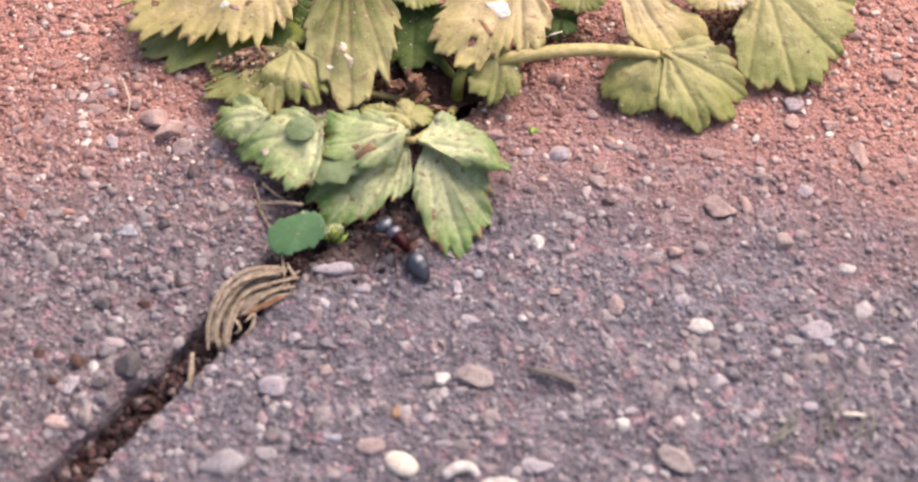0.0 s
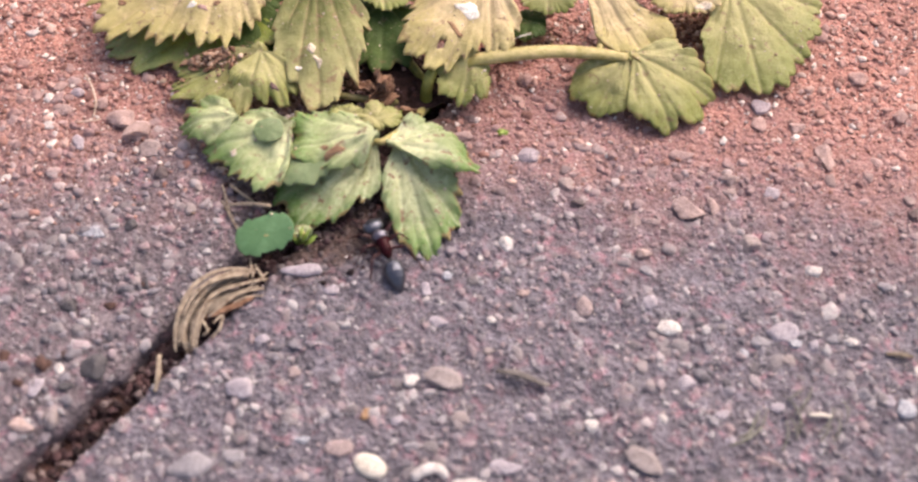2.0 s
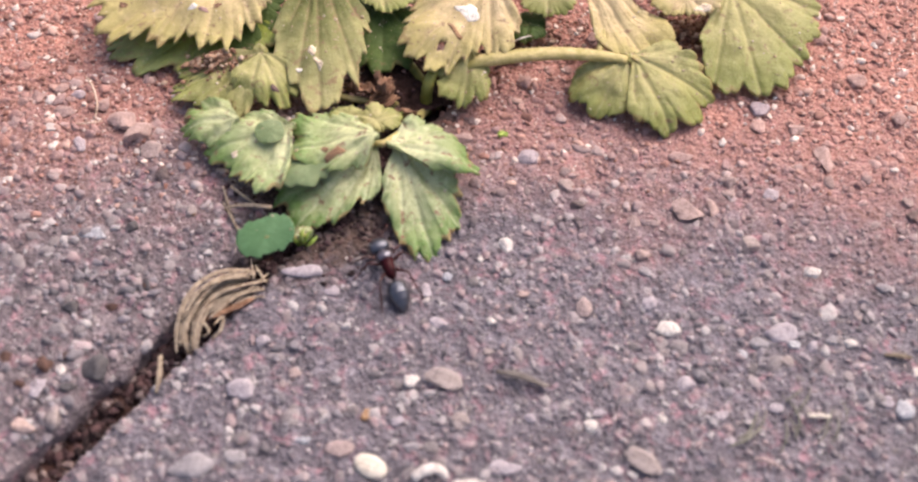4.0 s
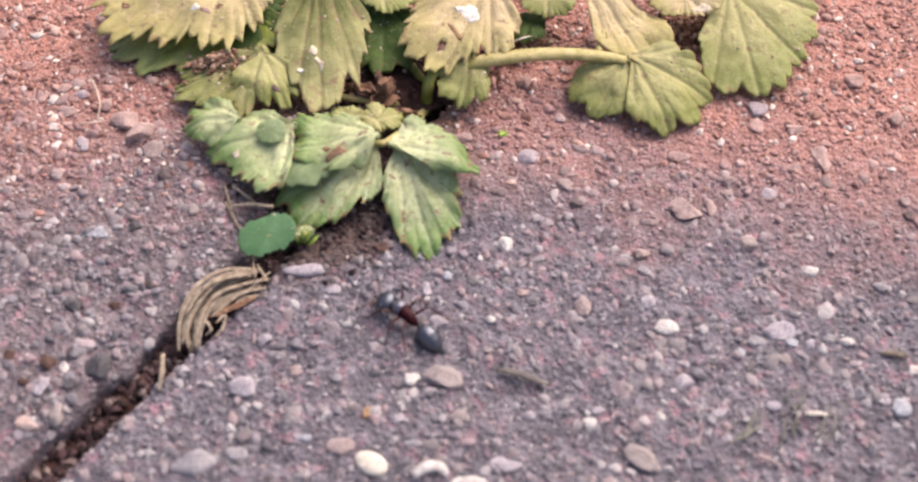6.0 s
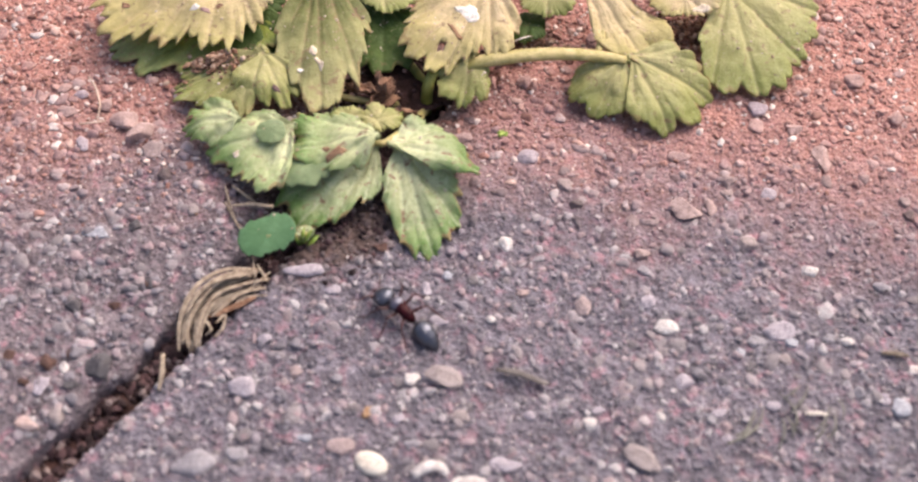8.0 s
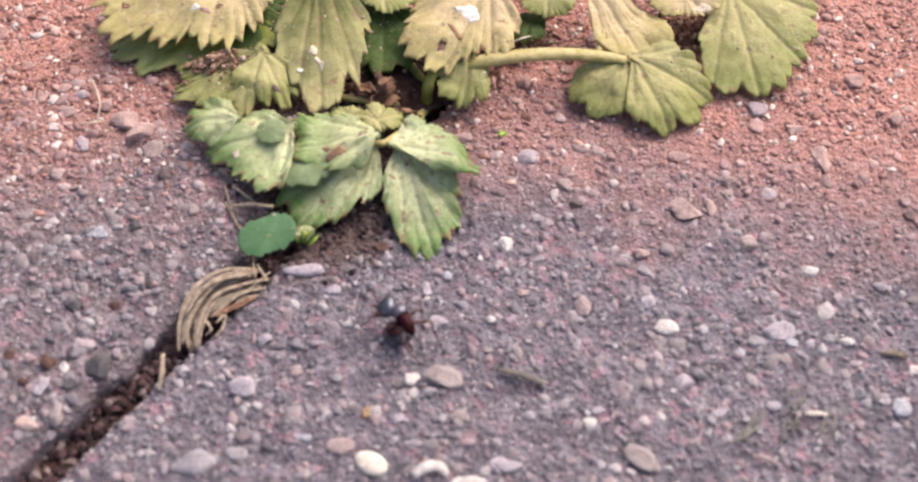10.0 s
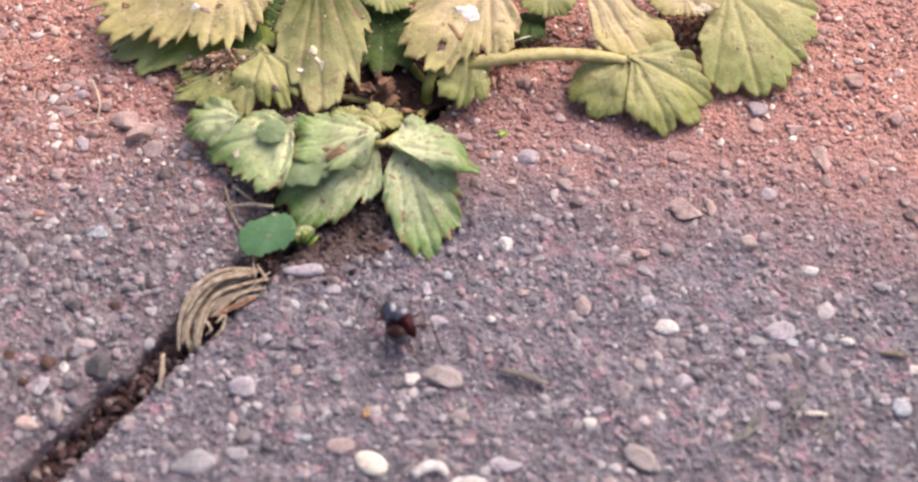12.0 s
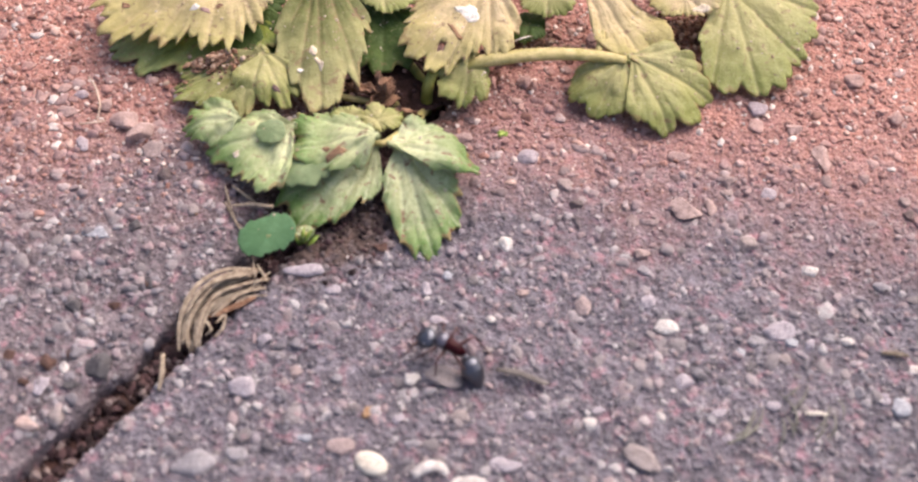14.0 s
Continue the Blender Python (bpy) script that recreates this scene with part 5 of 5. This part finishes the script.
# ---- the ant: body axis +Y forward, its middle over the thing's origin ----
def loft(rings, sides=20):
    """Rings are (y, half width, half height, height of the middle), front to back or the reverse."""
    verts, faces = [], []
    for y, w, h, z in rings:
        for k in range(sides):
            a = 2 * math.pi * k / sides
            verts.append((w * math.cos(a) * MM, y * MM, (z + h * math.sin(a)) * MM))
    n = len(rings)
    for i in range(n - 1):
        for k in range(sides):
            k2 = (k + 1) % sides
            faces.append((i * sides + k, i * sides + k2, (i + 1) * sides + k2, (i + 1) * sides + k))
    faces += [tuple(range(sides))[::-1], tuple((n - 1) * sides + k for k in range(sides))]
    return verts, faces


def smooth_rings(rows, steps=5):
    """Finer rings through the given (y, w, h, z)."""
    a = np.array(rows, float)
    t = np.linspace(0, len(a) - 1, (len(a) - 1) * steps + 1)
    out = []
    for u in t:
        i = min(int(u), len(a) - 2)
        p0, p1, p2, p3 = a[max(i - 1, 0)], a[i], a[i + 1], a[min(i + 2, len(a) - 1)]
        q = u - i
        out.append(0.5 * (2 * p1 + (p2 - p0) * q + (2 * p0 - 5 * p1 + 4 * p2 - p3) * q * q + (3 * p1 - p0 - 3 * p2 + p3) * q ** 3))
    return [(y, max(w, 0.02), max(h, 0.02), z) for y, w, h, z in out]


def build_ant():
    root = empty("ant", mm(0, 0, 0), "large black ant with a dark red thorax on the slab", "ant")
    # thorax: humped at the front, narrow behind
    v, f = loft(smooth_rings([(1.95, 0.35, 0.32, 2.15), (1.65, 0.77, 0.64, 2.25), (1.15, 1.02, 0.83, 2.35), (0.55, 0.93, 0.83, 2.30), (0.0, 0.81, 0.76, 2.15), (-0.6, 0.74, 0.74, 2.05), (-1.2, 0.67, 0.68, 1.9), (-1.65, 0.49, 0.49, 1.7), (-1.85, 0.17, 0.19, 1.6)]))
    part("thorax", mesh_of("thorax", v, f, RED), root, "dark red-brown thorax")
    v, f = loft(smooth_rings([(1.98, 0.29, 0.28, 2.16), (1.66, 0.79, 0.64, 2.27), (1.15, 1.06, 0.85, 2.38), (0.62, 0.97, 0.85, 2.34), (0.35, 0.81, 0.70, 2.31)]))
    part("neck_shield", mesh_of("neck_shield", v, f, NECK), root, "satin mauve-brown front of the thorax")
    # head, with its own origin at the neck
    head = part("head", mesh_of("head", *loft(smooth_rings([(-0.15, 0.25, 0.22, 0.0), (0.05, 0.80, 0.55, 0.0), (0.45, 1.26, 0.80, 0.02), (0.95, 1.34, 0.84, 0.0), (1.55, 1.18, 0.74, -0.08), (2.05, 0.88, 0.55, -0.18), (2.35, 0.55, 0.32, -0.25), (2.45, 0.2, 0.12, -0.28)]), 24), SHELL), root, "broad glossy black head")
    for sx in (-1, 1):
        v = ICO[2][0] * (0.16 * MM, 0.20 * MM, 0.14 * MM)
        part("eye", mesh_of("eye", v, ICO[2][1], GASTER), head, m=pose(sx * 1.02 * MM, 1.15 * MM, 0.50 * MM))
        pts = glide([mm(sx * 0.45, 2.2, -0.35), mm(sx * 0.55, 2.65, -0.45), mm(sx * 0.38, 2.98, -0.5), mm(sx * 0.08, 3.08, -0.52)])
        v, f = tube(pts, np.linspace(0.24, 0.06, len(pts)) * MM, 8, 0.6)
        part("mandible", mesh_of("mandible", v, f, LIMB), head)
        pts = glide([mm(sx * 0.5, 1.95, 0.25), mm(sx * 1.25, 2.5, 0.55), mm(sx * 2.05, 2.9, 0.75)], 4) + glide([mm(sx * 2.15, 3.0, 0.70), mm(sx * 2.25, 3.9, 0.1), mm(sx * 1.95, 4.7, -0.9)], 5)
        v, f = tube(pts, np.linspace(0.10, 0.07, len(pts)) * MM, 7)
        part("antenna", mesh_of("antenna", v, f, LIMB), head)
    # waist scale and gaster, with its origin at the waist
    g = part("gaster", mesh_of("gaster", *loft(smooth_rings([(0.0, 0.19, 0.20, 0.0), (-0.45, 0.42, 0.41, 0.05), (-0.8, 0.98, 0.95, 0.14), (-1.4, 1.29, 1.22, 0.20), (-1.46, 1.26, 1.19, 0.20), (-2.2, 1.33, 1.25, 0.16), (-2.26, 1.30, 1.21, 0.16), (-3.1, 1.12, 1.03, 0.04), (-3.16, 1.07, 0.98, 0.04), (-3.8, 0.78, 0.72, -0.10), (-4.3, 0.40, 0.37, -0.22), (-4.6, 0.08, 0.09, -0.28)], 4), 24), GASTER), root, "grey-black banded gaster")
    v, f = loft(smooth_rings([(-0.5, 0.36, 0.30, -0.12), (-1.0, 0.98, 0.74, -0.30), (-1.8, 1.22, 1.00, -0.32), (-2.6, 1.18, 0.98, -0.34), (-3.3, 0.92, 0.76, -0.36), (-3.9, 0.40, 0.3, -0.36)], 4), 20)
    part("belly", mesh_of("belly", v, f, BELLY), g, "dark red-brown underside of the gaster")
    v, f = loft(smooth_rings([(0.42, 0.18, 0.2, -0.1), (0.22, 0.36, 0.5, 0.15), (0.05, 0.38, 0.6, 0.25), (-0.12, 0.26, 0.34, 0.02), (-0.3, 0.15, 0.15, 0.0)]))
    part("petiole", mesh_of("petiole", v, f, RED), root, m=pose(0, -1.85 * MM, 1.6 * MM))
    # legs: hip on the thorax, knee up and out, foot on the ground
    legs = []
    for sx in (-1, 1):
        for hip, knee, ankle, foot in (
                ((0.42, 1.15, 1.75), (2.05, 2.15, 2.55), (3.05, 3.35, 0.55), (3.35, 4.05, 0.08)),
                ((0.40, 0.35, 1.60), (2.35, 0.30, 2.60), (3.60, -0.05, 0.55), (4.25, -0.25, 0.08)),
                ((0.38, -0.55, 1.50), (2.25, -1.75, 2.70), (3.30, -3.65, 0.60), (3.65, -4.55, 0.08))):
            h, k, a, t = (Vector((sx * p[0], p[1], p[2])) for p in (hip, knee, ankle, foot))
            pts = [mm(*((k - h) * u)) for u in (0, 0.15, 0.45, 0.8, 1.0)]
            v, f = tube(pts, np.array([0.26, 0.16, 0.19, 0.15, 0.10]) * MM, 9)
            leg = part("leg", mesh_of("leg", v, f, LIMB), root, m=Matrix.Translation(mm(*h)))
            pts = [mm(*(k - h + (a - k) * u)) for u in (0, 0.3, 0.7, 1.0)]
            v, f = tube(pts, np.array([0.10, 0.12, 0.10, 0.07]) * MM, 8)
            part("shin", mesh_of("shin", v, f, LIMB), leg)
            pts = [mm(*(a - h + (t - a) * u)) for u in (0, 0.5, 1.0)]
            v, f = tube(pts, np.array([0.09, 0.07, 0.05]) * MM, 7)
            part("foot", mesh_of("foot", v, f, LIMB), leg)
            legs.append(leg)
    return root, head, g, legs


ant, ant_head, ant_gaster, ant_legs = build_ant()
ant.scale = (0.94, 0.94, 0.94)
HIPS = [leg.location.copy() for leg in ant_legs]

embedded(slab_bare, 290, 21, lambda x, y, r: to_joint(x, y)[1] > 0.8 and not (y > 16 and r.random() < 0.6))
embedded(slab_dusty, 260, 22, lambda x, y, r: to_joint(x, y)[1] < -GAP - 0.8)


def motions():
    """The ant's way over the slab, the turns of its head and gaster, and the play of its legs."""
    walk(ant, [
        (0.0, pose(-0.01055, -0.00131, 0.00000, 3, 0, 40.6)),
        (0.2, pose(-0.01008, -0.00138, 0.00000, 3, 0, 39.6)),
        (0.4, pose(-0.00958, -0.00169, 0.00000, 3, 0, 34.6)),
        (0.6, pose(-0.00858, -0.00158, 0.00000, 3, 0, 28.8)),
        (0.8, pose(-0.00847, -0.00147, 0.00000, 3, 0, 22.5)),
        (1.0, pose(-0.00829, -0.00174, 0.00000, 3, 0, 25.0)),
        (1.2, pose(-0.00828, -0.00197, 0.00000, 3, 0, 26.2)),
        (1.4, pose(-0.00857, -0.00193, 0.00000, 3, 0, 26.2)),
        (1.6, pose(-0.00871, -0.00120, 0.00000, 3, 0, 25.0)),
        (1.8, pose(-0.00874, -0.00196, 0.00000, 3, 0, 27.2)),
        (2.0, pose(-0.00878, -0.00172, 0.00000, 3, 0, 25.6)),
        (2.2, pose(-0.00907, -0.00181, 0.00000, 3, 0, 24.5)),
        (2.4, pose(-0.00919, -0.00397, 0.00000, 3, 0, 34.3)),
        (2.6, pose(-0.00955, -0.00345, 0.00000, 3, 0, 33.5)),
        (2.9, pose(-0.00959, -0.00266, 0.00000, 3, 0, 25.3)),
        (3.2, pose(-0.00941, -0.00262, 0.00000, 3, 0, 26.4)),
        (5.3, pose(-0.00671, -0.00819, 0.00000, 3, 0, 15.0)),
        (5.4, pose(-0.00693, -0.00793, 0.00000, 3, 0, 15.9)),
        (5.5, pose(-0.00683, -0.00915, 0.00000, 3, 0, 24.0)),
        (5.6, pose(-0.00681, -0.00921, 0.00000, 3, 0, 26.0)),
        (5.7, pose(-0.00709, -0.00903, 0.00000, 3, 0, 20.2)),
        (5.8, pose(-0.00571, -0.01075, 0.00000, 3, 0, 43.0)),
        (5.9, pose(-0.00657, -0.01106, 0.00000, 3, 0, 44.2)),
        (6.0, pose(-0.00610, -0.01123, 0.00000, 3, 0, 47.8)),
        (6.2, pose(-0.00612, -0.01099, 0.00000, 3, 0, 45.0)),
        (6.5, pose(-0.00634, -0.01079, 0.00000, 3, 0, 46.1)),
        (7.0, pose(-0.00634, -0.01079, 0.00000, 3, 0, 46.1)),
        (7.9, pose(-0.00634, -0.01079, 0.00000, 3, 0, 46.1)),
        (8.2, pose(-0.00663, -0.01088, 0.00000, 3, 0, 51.9)),
        (9.3, pose(-0.00637, -0.01197, 0.00080, 6, 0, 42.0)),
        (10.3, pose(-0.00610, -0.01305, 0.00155, 6, 0, 32.0)),
        (11.0, pose(-0.00588, -0.01322, 0.00155, 6, 0, 28.0)),
        (11.5, pose(-0.00616, -0.01289, 0.00155, 6, 0, 33.0)),
        (12.0, pose(-0.00596, -0.01320, 0.00155, 6, 0, 33.0)),
        (12.5, pose(-0.00556, -0.01426, 0.00155, 6, 0, 32.0)),
        (13.1, pose(-0.00540, -0.01387, 0.00150, 6, 0, 36.0)),
        (13.3, pose(-0.00570, -0.01360, 0.00110, 6, 0, 64.0)),
        (13.5, pose(-0.00533, -0.01415, 0.00100, 6, 0, 67.6)),
        (13.6, pose(-0.00529, -0.01523, 0.00090, 6, 0, 74.5)),
        (13.7, pose(-0.00520, -0.01516, 0.00090, 6, 0, 73.4)),
        (13.8, pose(-0.00394, -0.01489, 0.00090, 6, 0, 66.0)),
        (14.0, pose(-0.00113, -0.01602, 0.00120, 6, 0, 63.2)),
    ])
    waist = mm(0, -1.85, 1.6)
    walk(ant_gaster, [(t, pose(*(waist + mm(-0.65, -0.25, 0.1) * max(0.0, min(1.0, (curl - 40) / 100))), curl, 0, turn)) for t, curl, turn in (
        (0.0, 12, -7),
        (0.2, 12, -5),
        (0.4, 12, -5),
        (0.6, 12, -7),
        (0.8, 12, -3),
        (1.0, 12, -6),
        (1.2, 12, -7),
        (1.4, 12, -2),
        (1.6, 12, -7),
        (1.8, 12, -9),
        (2.0, 12, -6),
        (2.2, 12, -5),
        (2.4, 12, -7),
        (2.6, 12, -9),
        (2.9, 12, -1),
        (3.2, 12, -2),
        (5.3, 12, -3),
        (5.4, 12, -1),
        (5.5, 12, 2),
        (5.6, 12, 3),
        (5.7, 12, 6),
        (5.8, 12, -8),
        (5.9, 12, 0),
        (6.0, 12, -3),
        (6.2, 12, -4),
        (6.5, 12, -4),
        (7.0, 12, -4),
        (7.9, 12, -4),
        (8.2, 12, -8),
        (8.9, 60, 0),
        (9.6, 110, 6),
        (10.3, 154, 12),
        (11.0, 154, 12),
        (11.5, 154, 12),
        (12.0, 154, 12),
        (12.5, 154, 12),
        (13.1, 138, 10),
        (13.3, 64, -26),
        (13.5, 55, -15),
        (13.6, 30, -14),
        (13.7, 30, -13),
        (13.8, 30, -17),
        (14.0, 30, -28),
    )])
    neck = mm(0, 2.0, 2.15)
    walk(ant_head, [(t, pose(*neck, nod, 0, turn)) for t, nod, turn in (
        (0.0, -12, 8), (1.0, -12, 0), (2.0, -15, 6), (3.2, -12, 6), (5.3, -12, -4), (5.7, -15, 0), (5.9, -15, 18),
        (6.4, -12, 5), (7.9, -12, 4), (8.2, -10, 22), (9.3, -15, 10), (10.3, -28, 62), (11.0, -32, 50), (11.5, -30, 68),
        (12.0, -26, 62), (12.5, -28, 46), (13.1, -25, 30), (13.4, -15, 15), (13.7, -12, 10), (14.0, -22, 22),
    )])
    # the legs swing in two sets of three while the ant walks, and press down where it lifts its body
    steps = [0.0]
    while steps[-1] < 13.95:
        steps.append(round(steps[-1] + 0.1, 1))
    moving = ((0.0, 0.7), (2.2, 2.6), (3.3, 6.0), (8.0, 9.2), (13.2, 14.0))
    lifted = ((0.0, 0.0), (8.2, 0.0), (10.3, 1.25), (13.1, 1.2), (13.6, 0.6), (14.0, 0.8))
    for k, (leg, hip) in enumerate(zip(ant_legs, HIPS)):
        side = -1 if k < 3 else 1
        rows = []
        for t in steps:
            live = max((min(1.0, (t - a) / 0.2 + 0.3, (b - t) / 0.2 + 0.3) for a, b in moving if a <= t <= b), default=0.0)
            beat = math.sin(2 * math.pi * t * 1.7 + math.pi * ((k + (k >= 3)) % 2))
            up = float(np.interp(t, [q[0] for q in lifted], [q[1] for q in lifted]))
            lift = max(0.0, math.cos(2 * math.pi * t * 1.7 + math.pi * ((k + (k >= 3)) % 2))) * 9 * live
            rows.append((t, pose(*hip, 0, side * (24 * up - lift), side * 15 * beat * live + (26 * up if k == 2 else 0))))
        walk(leg, rows)


motions()
